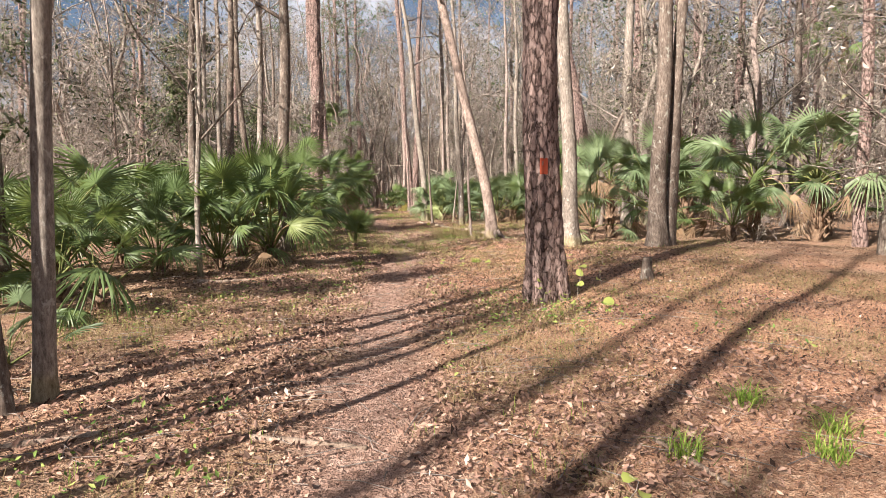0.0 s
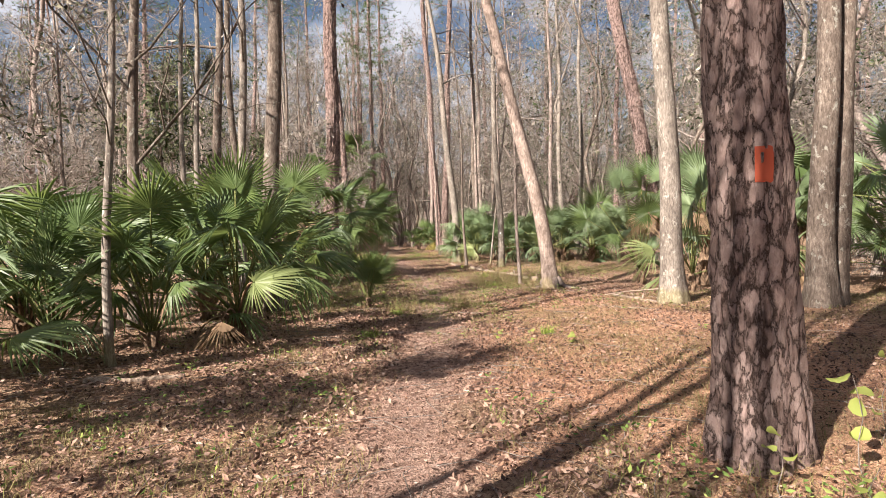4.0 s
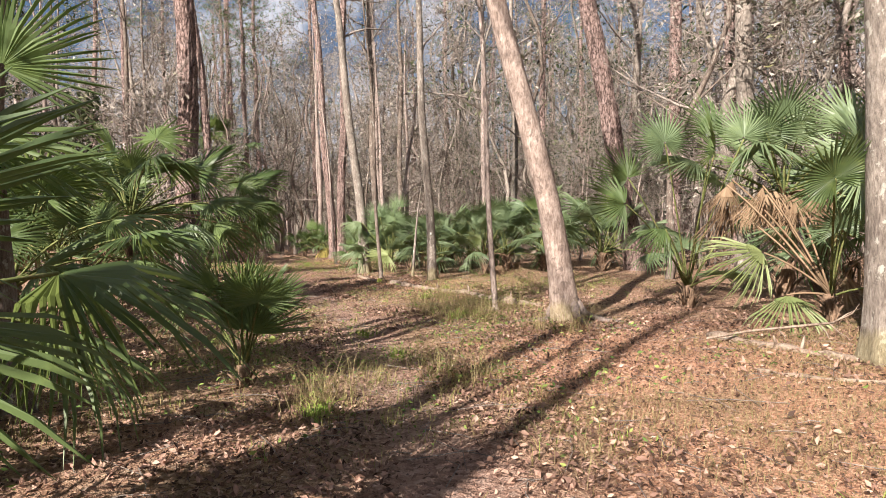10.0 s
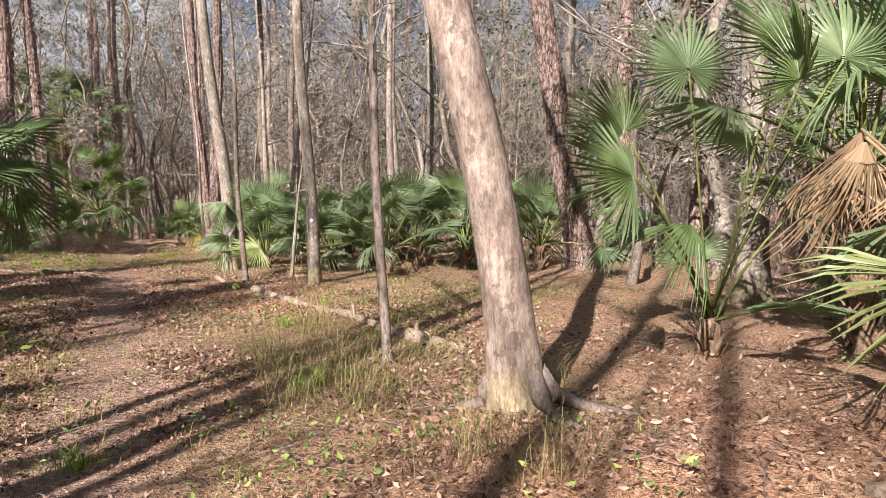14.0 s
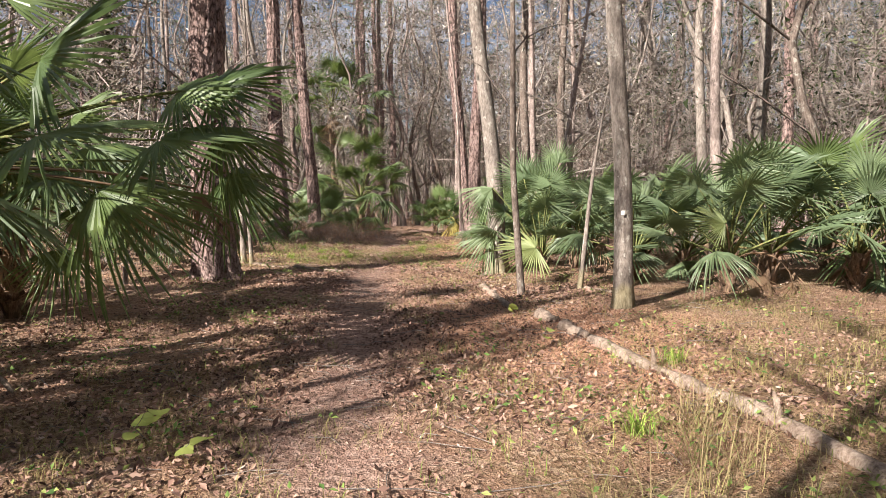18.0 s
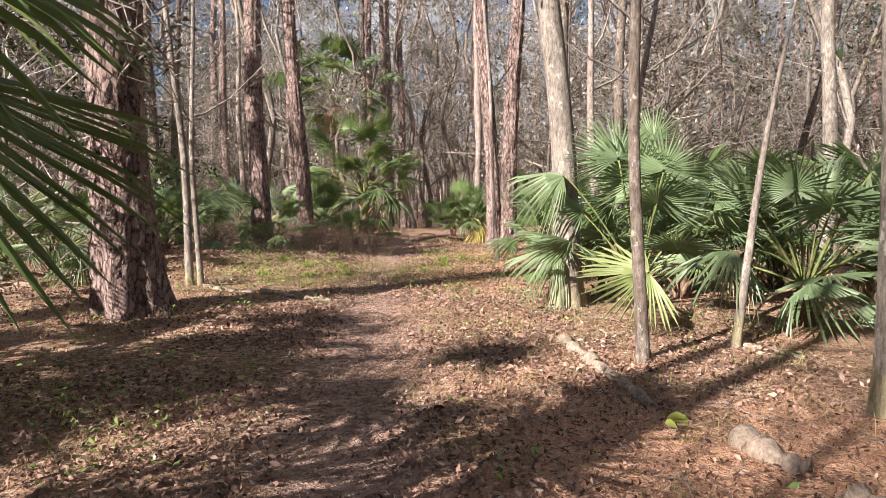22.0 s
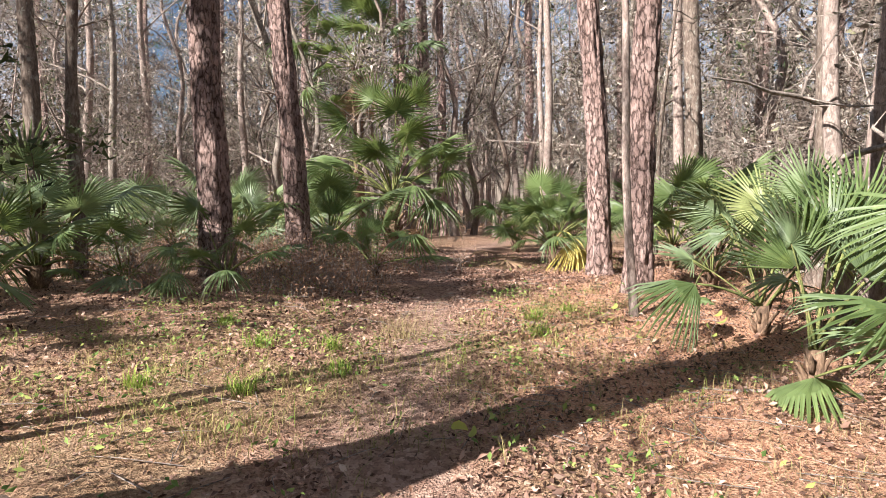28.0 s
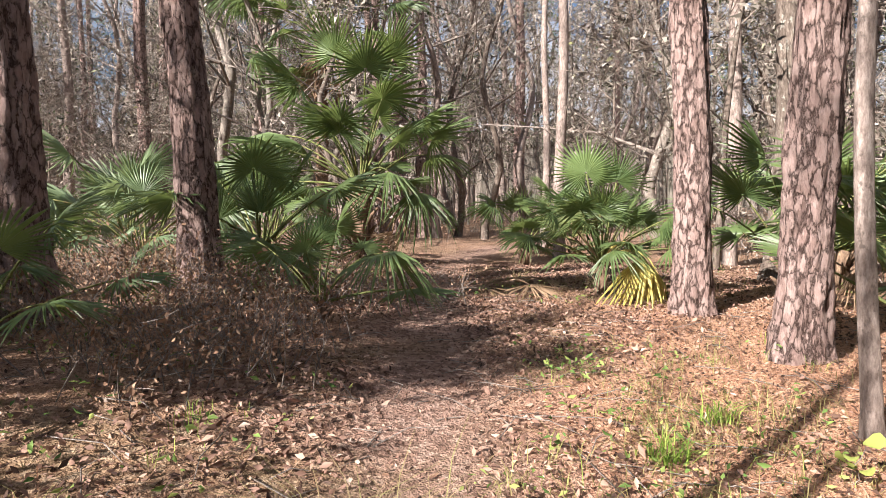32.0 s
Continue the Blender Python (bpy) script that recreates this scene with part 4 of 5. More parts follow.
EXTRA = {
    73: [("y", 0, 300, 84, 1.1), ("y", 0, 325, 70, 1.0)],
    22: [("b", 5, 245, 82, 1.1), ("b", 6, 200, 76, 1.1)],
    1: [("g", 6, 300, 78, 0.95)],
    21: [("b", 2, 215, 62, 1.2), ("b", 0, 235, 72, 1.1), ("d", 0, 200, 50, 0.9), ("d", 0, 240, 56, 0.95), ("d", 0, 268, 48, 0.9), ("d", 0, 222, 62, 0.95), ("d", 0, 180, 55, 0.9), ("d", 0, 300, 50, 0.9)],
    15: [("b", 1, 330, 62, 0.45)],
    60: [("g", 3, 300, 60, 1.1), ("g", 3, 340, 55, 1.1), ("g", 3, 20, 60, 1.0), ("g", 1, 300, 45, 1.1), ("g", 3, 325, 42, 1.2), ("g", 1, 280, 60, 1.2), ("g", 3, 350, 35, 1.1), ("g", 3, 310, 30, 1.0)],
    70: [("g", 5, 250, 80, 1.2), ("g", 6, 290, 74, 1.25), ("g", 5, 330, 78, 1.2), ("g", 6, 210, 70, 1.2), ("g", 3, 300, 40, 1.2), ("g", 3, 235, 38, 1.2), ("g", 4, 270, 55, 1.3)],
    82: [("g", 3, 300, 42, 0.5), ("g", 3, 250, 40, 0.5), ("g", 1, 340, 40, 0.5)],
}
for x, y, s, n, trunk, sd, kd, dead in PALMS:
    palm(x, y, s, n, trunk, sd, kd, dead, (-15, 85) if trunk > 4 else (8, 85) if trunk > 0.95 else (60, 88) if sd == 8 else (48, 86) if sd == 78 else (30, 88) if sd < 15 else (18, 88), EXTRA.get(sd, ()))

# single fronds that stand out: a blade at the end of its own long stalk
BLADES = {}
for key, mat in (("g", FROND), ("b", FROND_BLUE), ("y", FROND_PALE), ("d", FROND_DEAD)):
    BLADES[key] = [frond_meshes(250 + i, 0.02, 0, 0.6, dr, fo, mat, sg, sp, li, spl, stray)[0] for i, (dr, fo, sg, sp, li, spl, stray) in enumerate((
        (0.08, 0.04, 42, 158, 0.0, 0.45, 0.015), (0.14, 0.14, 34, 112, 0.0, 0.36, 0.02), (0.42, 0.42, 30, 105, 0.10, 0.34, 0.03), (0.08, 0.06, 26, 70, 0.0, 0.36, 0.025), (0.4, 0.7, 24, 46, 0.1, 0.26, 0.07), (0.42, 0.22, 30, 108, 0.0, 0.2, 0.045)))]


def aim(az, el):
    return Vector((math.cos(radians(az)) * math.cos(radians(el)), math.sin(radians(az)) * math.cos(radians(el)), math.sin(radians(el))))


def long_frond(e, top, hub, kind, shape, size, rib, face):
    """hub: where the blade joins its stalk, in the world; rib and face: (azimuth, elevation) of the midrib and of the upper side."""
    h = Vector(hub) - e.matrix_basis.translation
    u = aim(*rib)
    n = aim(*face)
    n = (n - u * n.dot(u)).normalized()
    v = n.cross(u)
    m = Matrix(((u.x, v.x, n.x, h.x), (u.y, v.y, n.y, h.y), (u.z, v.z, n.z, h.z), (0, 0, 0, 1))) @ Matrix.Scale(size / 0.6, 4)
    f = part("frond", BLADES[kind][shape], e, {"d": "withered tan frond", "y": "pale yellowing frond"}.get(kind, ""), m)
    g = Geo()
    a = Vector((0.03 * math.cos(h.x * 9), 0.03 * math.sin(h.x * 9), top))
    c = a.lerp(h, 0.55) + Vector((0, 0, 0.10)) * (h - a).length
    back = m.inverted()
    g.tube([back @ (a * (1 - w_) ** 2 + c * 2 * w_ * (1 - w_) + h * w_ * w_) for w_ in (0, 0.2, 0.4, 0.6, 0.8, 1)], [(0.017 - 0.0014 * k) * 0.6 / size for k in range(6)], 4)
    part("stalk", g.mesh("stalk", STALK if kind in "gb" else FROND_DEAD), f)


# palm seed: fronds as (hub, kind, blade shape, size, rib, face)
LONG = {
    2: [((-3.55, 12.3, 1.60), "g", 0, 0.58, (100, 55), (-85, 30)), ((-3.35, 12.4, 2.0), "g", 1, 0.62, (20, 62), (80, 20)), ((-2.72, 11.1, 0.92), "y", 1, 0.58, (8, 10), (-100, 60)),
        ((-3.2, 12.9, 1.25), "g", 2, 0.62, (0, 18), (-60, 70)), ((-3.15, 14.4, 2.15), "g", 1, 0.6, (20, 70), (-90, 15)), ((-3.0, 13.0, 1.0), "g", 2, 0.75, (-5, 0), (-80, 60))],
    1: [((-4.45, 11.6, 1.40), "g", 0, 0.55, (-60, -35), (-90, 30)), ((-4.85, 11.5, 1.55), "g", 1, 0.62, (160, 45), (-90, 20)), ((-3.75, 11.5, 0.9), "g", 2, 0.55, (-30, 5), (-90, 60))],
    8: [((-2.33, 16.42, 0.42), "g", 3, 0.68, (80, 84), (-90, 0)), ((-2.25, 16.4, 0.40), "g", 3, 0.6, (10, 66), (-90, 15))],
    20: [((3.28, 19.5, 2.45), "b", 0, 0.62, (110, 72), (-100, 12)), ((3.5, 18.6, 2.2), "g", 1, 0.6, (100, 80), (-20, 5)), ((2.35, 18.85, 1.55), "g", 1, 0.62, (190, 22), (-60, 20)),
         ((4.0, 18.7, 2.4), "b", 1, 0.66, (60, 72), (-100, 12)), ((2.75, 19.6, 1.95), "g", 1, 0.6, (170, 55), (-100, 20)), ((3.75, 19.0, 2.55), "g", 1, 0.6, (90, 75), (-80, 5)), ((3.1, 19.2, 1.2), "g", 2, 0.55, (200, 0), (-100, 60))],
    28: [((2.85, 15.75, 1.62), "g", 0, 0.52, (-150, 35), (70, 20)), ((3.45, 17.55, 0.90), "y", 5, 0.66, (186, 12), (-100, 48)), ((3.66, 17.45, 0.40), "y", 5, 0.62, (-92, -18), (-90, 72)), ((4.2, 16.9, 2.0), "b", 1, 0.66, (200, 40), (-100, 30)), ((3.9, 16.6, 1.75), "b", 1, 0.66, (185, 20), (-95, 35)),
         ((3.35, 18.0, 1.80), "d", 4, 0.44, (-110, -78), (-90, 10)), ((3.15, 17.8, 1.72), "d", 4, 0.44, (-160, -78), (-120, 10)), ((3.55, 17.7, 1.7), "d", 4, 0.44, (-60, -78), (-60, 10)), ((3.75, 17.9, 1.6), "d", 4, 0.44, (0, -78), (-90, 10)), ((3.3, 18.1, 1.5), "d", 4, 0.5, (-80, -80), (-90, 0)), ((3.9, 17.6, 1.5), "d", 4, 0.44, (-30, -78), (-80, 10)), ((4.3, 17.2, 2.3), "b", 1, 0.66, (70, 70), (-100, 15))],
    65: [((-3.35, 24.75, 2.1), "g", 2, 0.75, (0, -15), (-95, 50)), ((-3.3, 24.6, 2.45), "g", 1, 0.75, (5, 12), (-90, 50)), ((-3.35, 24.9, 1.7), "g", 2, 0.75, (-5, -35), (-85, 40)), ((-3.5, 24.6, 1.55), "d", 4, 0.5, (-90, -80), (-90, 0)), ((-3.8, 24.4, 1.5), "d", 4, 0.5, (-60, -80), (-60, 0)),
         ((-3.6, 24.15, 1.95), "g", 1, 0.8, (-10, -4), (-100, 60)), ((-3.95, 23.2, 1.90), "g", 1, 0.85, (-5, 5), (-80, 66)), ((-3.6, 24.5, 2.4), "g", 1, 0.8, (5, 6), (-90, 55)), ((-4.2, 23.6, 2.5), "g", 1, 0.95, (-10, 30), (-90, 45)), ((-4.0, 23.9, 1.55), "g", 2, 0.95, (-20, -28), (-90, 40)), ((-4.4, 24.9, 1.7), "g", 2, 0.7, (15, -20), (-80, 45)), ((-4.3, 22.9, 1.55), "b", 2, 0.68, (-30, -20), (-60, 60))],
    51: [((-0.95, 31.1, 0.70), "b", 2, 0.68, (190, -4), (-100, 66)), ((-0.90, 30.85, 1.60), "b", 2, 0.66, (185, 5), (-100, 55)), ((-0.34, 30.5, 1.75), "b", 1, 0.68, (120, 62), (-90, 25)), ((-0.15, 29.65, 0.58), "y", 1, 0.74, (192, -2), (-100, 50)), ((0.1, 30.3, 1.6), "b", 1, 0.66, (60, 60), (-100, 25))],
    40: [((0.41, 32.2, 2.1), "b", 1, 0.62, (150, 60), (-100, 20)), ((0.05, 32.6, 1.8), "b", 1, 0.62, (160, 50), (-90, 20))],
    44: [((2.36, 28.1, 1.0), "y", 1, 0.5, (170, 25), (-95, 35)), ((3.0, 28.1, 1.5), "b", 0, 0.58, (90, 60), (-100, 20))],
    46: [((4.9, 30.0, 1.65), "b", 0, 0.58, (90, 60), (-100, 20))],
    78: [((-0.85, 34.2, 1.05), "g", 3, 0.62, (90, 78), (-90, 0)), ((-0.6, 34.35, 1.2), "g", 1, 0.58, (40, 62), (-90, 15)), ((-1.1, 34.1, 0.85), "g", 3, 0.58, (150, 66), (-95, 10)), ((-0.75, 33.9, 0.8), "b", 3, 0.55, (-20, 60), (-90, 20))],
    80: [((-1.42, 35.6, 0.56), "g", 2, 0.62, (184, 8), (-90, 80)), ((-0.7, 36.0, 1.25), "y", 1, 0.6, (150, 45), (-100, 30)), ((-0.35, 35.9, 1.4), "b", 1, 0.6, (80, 65), (-100, 20)), ((-0.15, 36.1, 0.9), "y", 1, 0.6, (20, 20), (-90, 40))],
    71: [((-6.45, 39.7, 1.15), "g", 3, 0.62, (100, 72), (-90, 5)), ((-6.6, 39.8, 0.95), "g", 3, 0.7, (-100, -55), (-90, 20)), ((-6.9, 39.7, 1.1), "g", 1, 0.6, (170, 40), (-90, 25)), ((-5.9, 39.4, 0.75), "g", 1, 0.55, (-20, 40), (-90, 35))],
    73: [((-3.12, 40.6, 1.05), "y", 0, 0.5, (100, 40), (-95, 35)), ((-2.94, 40.7, 1.60), "g", 0, 0.52, (120, 60), (-100, 20)), ((-2.6, 40.7, 1.5), "g", 1, 0.52, (60, 60), (-90, 20))],
}
for e in [o for o in scene.objects if o.name.startswith("palmetto")]:
    for hub, kind, shape, size, rib, face in LONG.get(e["seed"], ()):
        long_frond(e, e["stem_top"], hub, kind, shape, size, rib, face)
    del e["seed"], e["stem_top"]

heap = thing("fallen_fronds", -3.75, 41.4, height(-3.75, 41.4), "heap of bleached grey palmetto fronds beside the trail", "dead fronds")
for az, el, sc in ((20, 8, 0.6), (95, 4, 0.7), (170, 10, 0.6), (235, 6, 0.7), (300, 12, 0.6), (140, 22, 0.5)):
    f = part("frond", KINDS["x"][0][0], heap, "", pose(0.2 * math.cos(az), 0.2 * math.sin(az), 0.10 + el * 0.004, 0, 0, az) @ pose(0, 0, 0, 0, -el, 0) @ Matrix.Scale(sc * 1.2, 4))
    part("stalk", KINDS["x"][0][1], f)

# ---- the woods around ----
rnd = random.Random(77)
SPECIES = []
for i in range(9):
    bark = (GREY, BROWN, PALE, GREY, BROWN, GREY, PALE, PALE, GREY)[i]
    SPECIES.append((hardwood_parts(300 + i, 15 + (i * 37) % 6, 0.10 + 0.035 * (i % 4), bark, (rnd.uniform(-0.06, 0.06), rnd.uniform(-0.06, 0.06)), (0, 0), 0.42, 12, 0.14, 1300, 0.085, 2, 7, 14, EVERGREEN if i in (4, 8) else CROWN),
                    ("grey leafless hardwood in the woods", "dark brown hardwood in the woods", "pale-barked hardwood in the woods", "grey hardwood with sparse winter leaves", "dark evergreen oak in the woods", "grey forked hardwood in the woods", "pale slender hardwood in the woods", "brown hardwood with withered leaves", "grey live oak with small dark leaves")[i], "hardwood_tree"))
for i in range(3):
    SPECIES.append((pine_parts(400 + i, 21 + i, 0.15 + 0.04 * i, (rnd.uniform(-0.03, 0.03), 0), (0, 0), 10, 18, 0, 0.25, 0.6, 22, 6), "tall pine with a high needle crown in the woods", "pine_tree"))
UNDER = []
for i in range(6):
    UNDER.append(hardwood_parts(500 + i, 4.5 + i * 0.7, 0.03 + 0.006 * i, (TWIG, BROWN, PALE)[i % 3], (rnd.uniform(-0.12, 0.12), rnd.uniform(-0.1, 0.1)), (0, 0), 0.1, 11, 0.10, 900, 0.06, 2, 5, 9, EVERGREEN if i in (2, 5) else CROWN, 0.34))
BIG_OAK = hardwood_parts(561, 11.5, 0.15, BROWN, (0.03, 0), (0, 0), 0.2, 15, 0.35, 5200, 0.10, 2, 9, 14, EVERGREEN, 0.30)
OAK = hardwood_parts(560, 6.2, 0.07, BROWN, (0.02, 0), (0, 0), 0.1, 11, 0.3, 1700, 0.11, 2, 7, 12, EVERGREEN, 0.3)
# small oaks added on the sun side, to shade the trail and its left edge
for x, y, s, rz in ((-9.4, 22.5, 0.88, 20), (-9.7, 32.5, 0.85, 0), (-6.1, 5.7, 0.8, 70), (-9.0, 34.4, 0.6, 40)):
    put_tree("understory_tree", OAK, x, y, "small dense evergreen oak with dark leaves, added for its shade", rz, s, "evergreen saplings")
# bigger oaks, likewise added and sized for the shade they throw
for x, y, s, rz in ((-12.4, 31.6, 0.8, 0), (-11.9, 13.7, 0.72, 200)):
    put_tree("hardwood_tree", BIG_OAK, x, y, "leafy evergreen oak with dark crooked limbs, added for its shade", rz, s, "evergreen oaks")
taken = [(p[0], p[1]) for p in PINES] + [(h[0], h[1]) for h in HARD] + [(p[0], p[1]) for p in PALMS]


def clear(x, y):
    """Open ground beside the trail."""
    d = x - trail_x(y)
    if y < 12:
        return -4.6 < d < 8.5
    if y < 28:
        return -4.2 < d < (7.0 if y < 23 else 8.0)
    if y < 46:
        return -3.8 < d < 4.2
    return -2.2 < d < 2.2


def free(x, y, gap):
    return not clear(x, y) and all((x - a) ** 2 + (y - b) ** 2 > gap * gap for a, b in taken)


def plant(n, x0, x1, y0, y1, gap, pick, s0, s1, group, thin_left=False):
    done = 0
    while done < n:
        x, y = rnd.uniform(x0, x1), rnd.uniform(y0, y1)
        if abs(x + 2) > 11 + 0.62 * max(y, 0) or not free(x, y, gap):
            continue
        if thin_left and x < -9 and 12 < y < 52 and rnd.random() < 0.5:
            continue
        sunny = [y + 0.77 * s for s in (6, 10, 14, 19, 25) if abs(x + 0.64 * s - trail_x(y + 0.77 * s)) < 4]
        if sunny and rnd.random() < (0.97 if y < 2 and min(sunny) < 10 else 0.85 if any(21 < v < 39 for v in sunny) else 0.6):
            continue
        taken.append((x, y))
        parts_, label, nm = pick()
        put_tree(nm, parts_, x, y, label, rnd.uniform(0, 360), rnd.uniform(s0, s1), group, rnd.gauss(0, 2.2 if nm == "pine_tree" else 5.5))
        done += 1


plant(235, -40, 38, 4, 82, 1.15, lambda: rnd.choice(SPECIES), 0.75, 1.15, "trees of the woods", True)
plant(9, -18, -8, -26, -6, 3.2, lambda: rnd.choice(SPECIES), 0.8, 1.15, "trees of the woods")
plant(180, -30, 28, 6, 72, 0.9, lambda: (rnd.choice(UNDER), "twiggy understory sapling with sparse withered leaves", "understory_tree"), 0.7, 1.3, "understory saplings")

# a plain wall of distant woods behind everything
dv, df = [], []
for i in range(721):
    a = 2 * math.pi * i / 720
    x, y = -2 + 112 * math.cos(a), 28 + 112 * math.sin(a)
    dv += [(x, y, -0.6), (x, y, 12.5 + 4 * noise.noise((i * 0.05, 0, 0)) + 3 * noise.noise((i * 0.23, 5, 0)) + 3.5 * noise.noise((i * 0.9, 5, 0)))]
df = [(2 * i, 2 * i + 2, 2 * i + 3, 2 * i + 1) for i in range(720)]
kb = Nodes("distant_woods")
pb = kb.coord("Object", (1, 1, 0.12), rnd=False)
# near-black in the noise paints the shade between far trunks onto the flat wall
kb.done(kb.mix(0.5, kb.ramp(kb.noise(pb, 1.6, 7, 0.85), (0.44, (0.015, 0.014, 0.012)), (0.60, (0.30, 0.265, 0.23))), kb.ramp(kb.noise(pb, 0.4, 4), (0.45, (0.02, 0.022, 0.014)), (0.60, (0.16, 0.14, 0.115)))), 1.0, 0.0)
thing("backdrop", 0, 0, 0, "hazy grey-brown wall of distant woods with shaded gaps painted in", "backdrop", kind="structure", me=mesh_of("backdrop", dv, df, kb.m, False))

# low brush on the floor of the woods
bt, bl = [], []
while len(bl) < 52000:
    x, y = rnd.uniform(-34, 32), rnd.uniform(6, 78)
    if abs(x + 2) > 10 + 0.62 * max(y, 0) or clear(x * 0.93 - 0.2, y) or noise.noise((x * 0.25, y * 0.25, 4.0)) < -0.25:
        continue
    z, tall = height(x, y) - 0.02, rnd.uniform(0.35, 1.5)
    for i in range(10):
        q = Vector((x + rnd.gauss(0, 0.25), y + rnd.gauss(0, 0.25), z))
        e = q + Vector((rnd.gauss(0, 0.3), rnd.gauss(0, 0.3), tall * rnd.uniform(0.4, 1)))
        m = q.lerp(e, 0.55) + Vector((rnd.gauss(0, 0.06), rnd.gauss(0, 0.06), 0))
        bt += [(q, m), (m, e), (m, m + Vector((rnd.gauss(0, 0.2), rnd.gauss(0, 0.2), rnd.uniform(0, 0.25))))]
        bl += [m, e, e.lerp(m, 0.4), e + Vector((0, 0, 0.03))]
brush = thing("woodland_brush", 0, 0, 0, "tangled dry brush on the woodland floor", "brush", kind="stuff")
part("twig_tangle", twig_mesh(bt, 3, 0.005, TWIG), brush)["kind"] = "stuff"
part("foliage", leaf_cloud("foliage", bl, 90000, 0.035, 0.10, 4, CROWN, tri=True), brush)["kind"] = "stuff"

# far woods that close the view
fg, pale_fg, ft, fl = Geo(), Geo(), [], []
for i in range(430):
    a = rnd.uniform(-0.35, 3.5) if i < 370 else rnd.uniform(3.5, 5.9)
    d = rnd.uniform(46, 92)
    x, y = -2 + d * math.cos(a), 28 + d * math.sin(a)
    H, thick, lean = rnd.uniform(12, 24), rnd.uniform(0.5, 1.2), rnd.gauss(0, 0.04)
    stem = [Vector((x + rnd.gauss(0, 0.15) * (k > 0) + lean * H * k / 6, y, H * k / 6 - 0.2)) for k in range(7)]
    (fg if i % 3 else pale_fg).tube(stem, [thick * w_ for w_ in (0.2, 0.18, 0.16, 0.14, 0.11, 0.08, 0.04)], 5, False)
    for j in range(34):
        q = stem[0].lerp(stem[6], rnd.uniform(0.12, 0.95))
        e = q + Vector((rnd.gauss(0, 1.5), rnd.gauss(0, 1.5), rnd.uniform(0.2, 2.2)))
        fl.append((q, e))
        ft.append(e)
        for k in range(3):
            m = e + Vector((rnd.gauss(0, 0.9), rnd.gauss(0, 0.9), rnd.gauss(0.4, 0.6)))
            fl.append((q.lerp(e, 0.7), m))
            ft.append(m)
    for j in range(5):          # bare understory stems
        q = Vector((x + rnd.gauss(0, 2.5), y + rnd.gauss(0, 2.5), -0.1))
        fl.append((q, q + Vector((rnd.gauss(0, 0.5), rnd.gauss(0, 0.5), rnd.uniform(3, 8)))))
far = thing("far_woods", 0, 0, 0, "dense grey-brown woods closing the distance", "woods", kind="stuff")
part("trunks", fg.mesh("trunks", GREY), far)
part("pale_trunks", pale_fg.mesh("pale_trunks", PALE), far)
part("twig_tangle", twig_mesh(fl, 8, 0.028, TWIG), far)
part("foliage", leaf_cloud("foliage", ft, 170000, 0.19, 0.30, 9, CROWN, tri=True), far)
part("evergreen_foliage", leaf_cloud("evergreen_foliage", [q for q in ft[::9] if q.z > 5], 60000, 0.22, 0.5, 10, EVERGREEN, tri=True), far)
# ---- fallen wood ----


def log(ax, ay, bx, by, r, label, name="fallen_log", seed=0, mat=DEADWOOD, lift=0.0):
    rn = random.Random(seed)
    n = 14
    pts, rad = [], []
    cx, cy = (ax + bx) / 2, (ay + by) / 2
    z0 = height(cx, cy)
    for i in range(n + 1):
        u = i / n
        x, y = ax + (bx - ax) * u, ay + (by - ay) * u
        pts.append(Vector((x - cx + min(r, 0.04) * (0.5 * math.sin(u * 3 + seed) + 0.2 * math.sin(u * 19)), y - cy + min(r, 0.04) * 0.7 * math.cos(u * 4 + seed), height(x, y) - z0 + r * (0.1 + 0.3 * noise.noise((u * 5, seed, 0))) + lift * u)))
        rad.append(r * (1 - 0.35 * u) * rn.uniform(0.6, 1.2))
    g = Geo()
    g.tube(pts, rad, 9)
    e = thing(name, cx, cy, z0, label, "log" if r > 0.035 else "branch")
    part("stem", g.mesh("stem", mat), e)
    if r > 0.035 and math.hypot(bx - ax, by - ay) > 0.9:
        for k in range(2):
            j = rn.randint(3, n - 3)
            h = Geo()
            d = Vector((rn.gauss(0, 1), rn.gauss(0, 1), 0.7)).normalized()
            h.tube([pts[j], pts[j] + d * r * 1.6, pts[j] + d * r * 2.4], [r * 0.35, r * 0.25, r * 0.1], 5)
            part("branch_stub", h.mesh("branch_stub", mat), e)
    return e


log(2.5, 17.2, 3.03, 15.4, 0.065, "pale fallen log lying beside a grey tree", seed=1)
log(1.95, 15.6, 2.55, 14.8, 0.028, "pale broken branch on pine straw", "fallen_branch", 2)
log(-0.30, 26.85, -0.10, 26.35, 0.10, "short broken log with a pale cut end", seed=21)
log(-0.04, 26.1, 0.14, 25.6, 0.085, "short crumbling pale log", seed=22)
log(0.17, 25.5, 1.22, 22.3, 0.085, "grey-pink half-buried fallen log", seed=3)
log(1.15, 22.3, 1.75, 20.9, 0.10, "rotting mossy log in dry grass", seed=4)
log(-5.0, 31.6, -4.45, 31.45, 0.06, "pale barkless log piece across the trail edge", seed=5)
log(-4.35, 31.45, -3.95, 31.4, 0.055, "pale barkless log piece across the trail edge", seed=6)
log(-6.0, 31.85, -5.1, 31.62, 0.05, "pale barkless log by the pine", seed=7)
log(-1.1, 29.3, -0.62, 27.4, 0.075, "pinkish crumbling fallen log", seed=8)
log(-11.0, 31.8, -8.4, 31.7, 0.06, "long pale fallen log", seed=9)
log(-1.25, 3.95, -0.5, 3.75, 0.03, "pale curved stick on the leaf litter", "fallen_branch", 10)
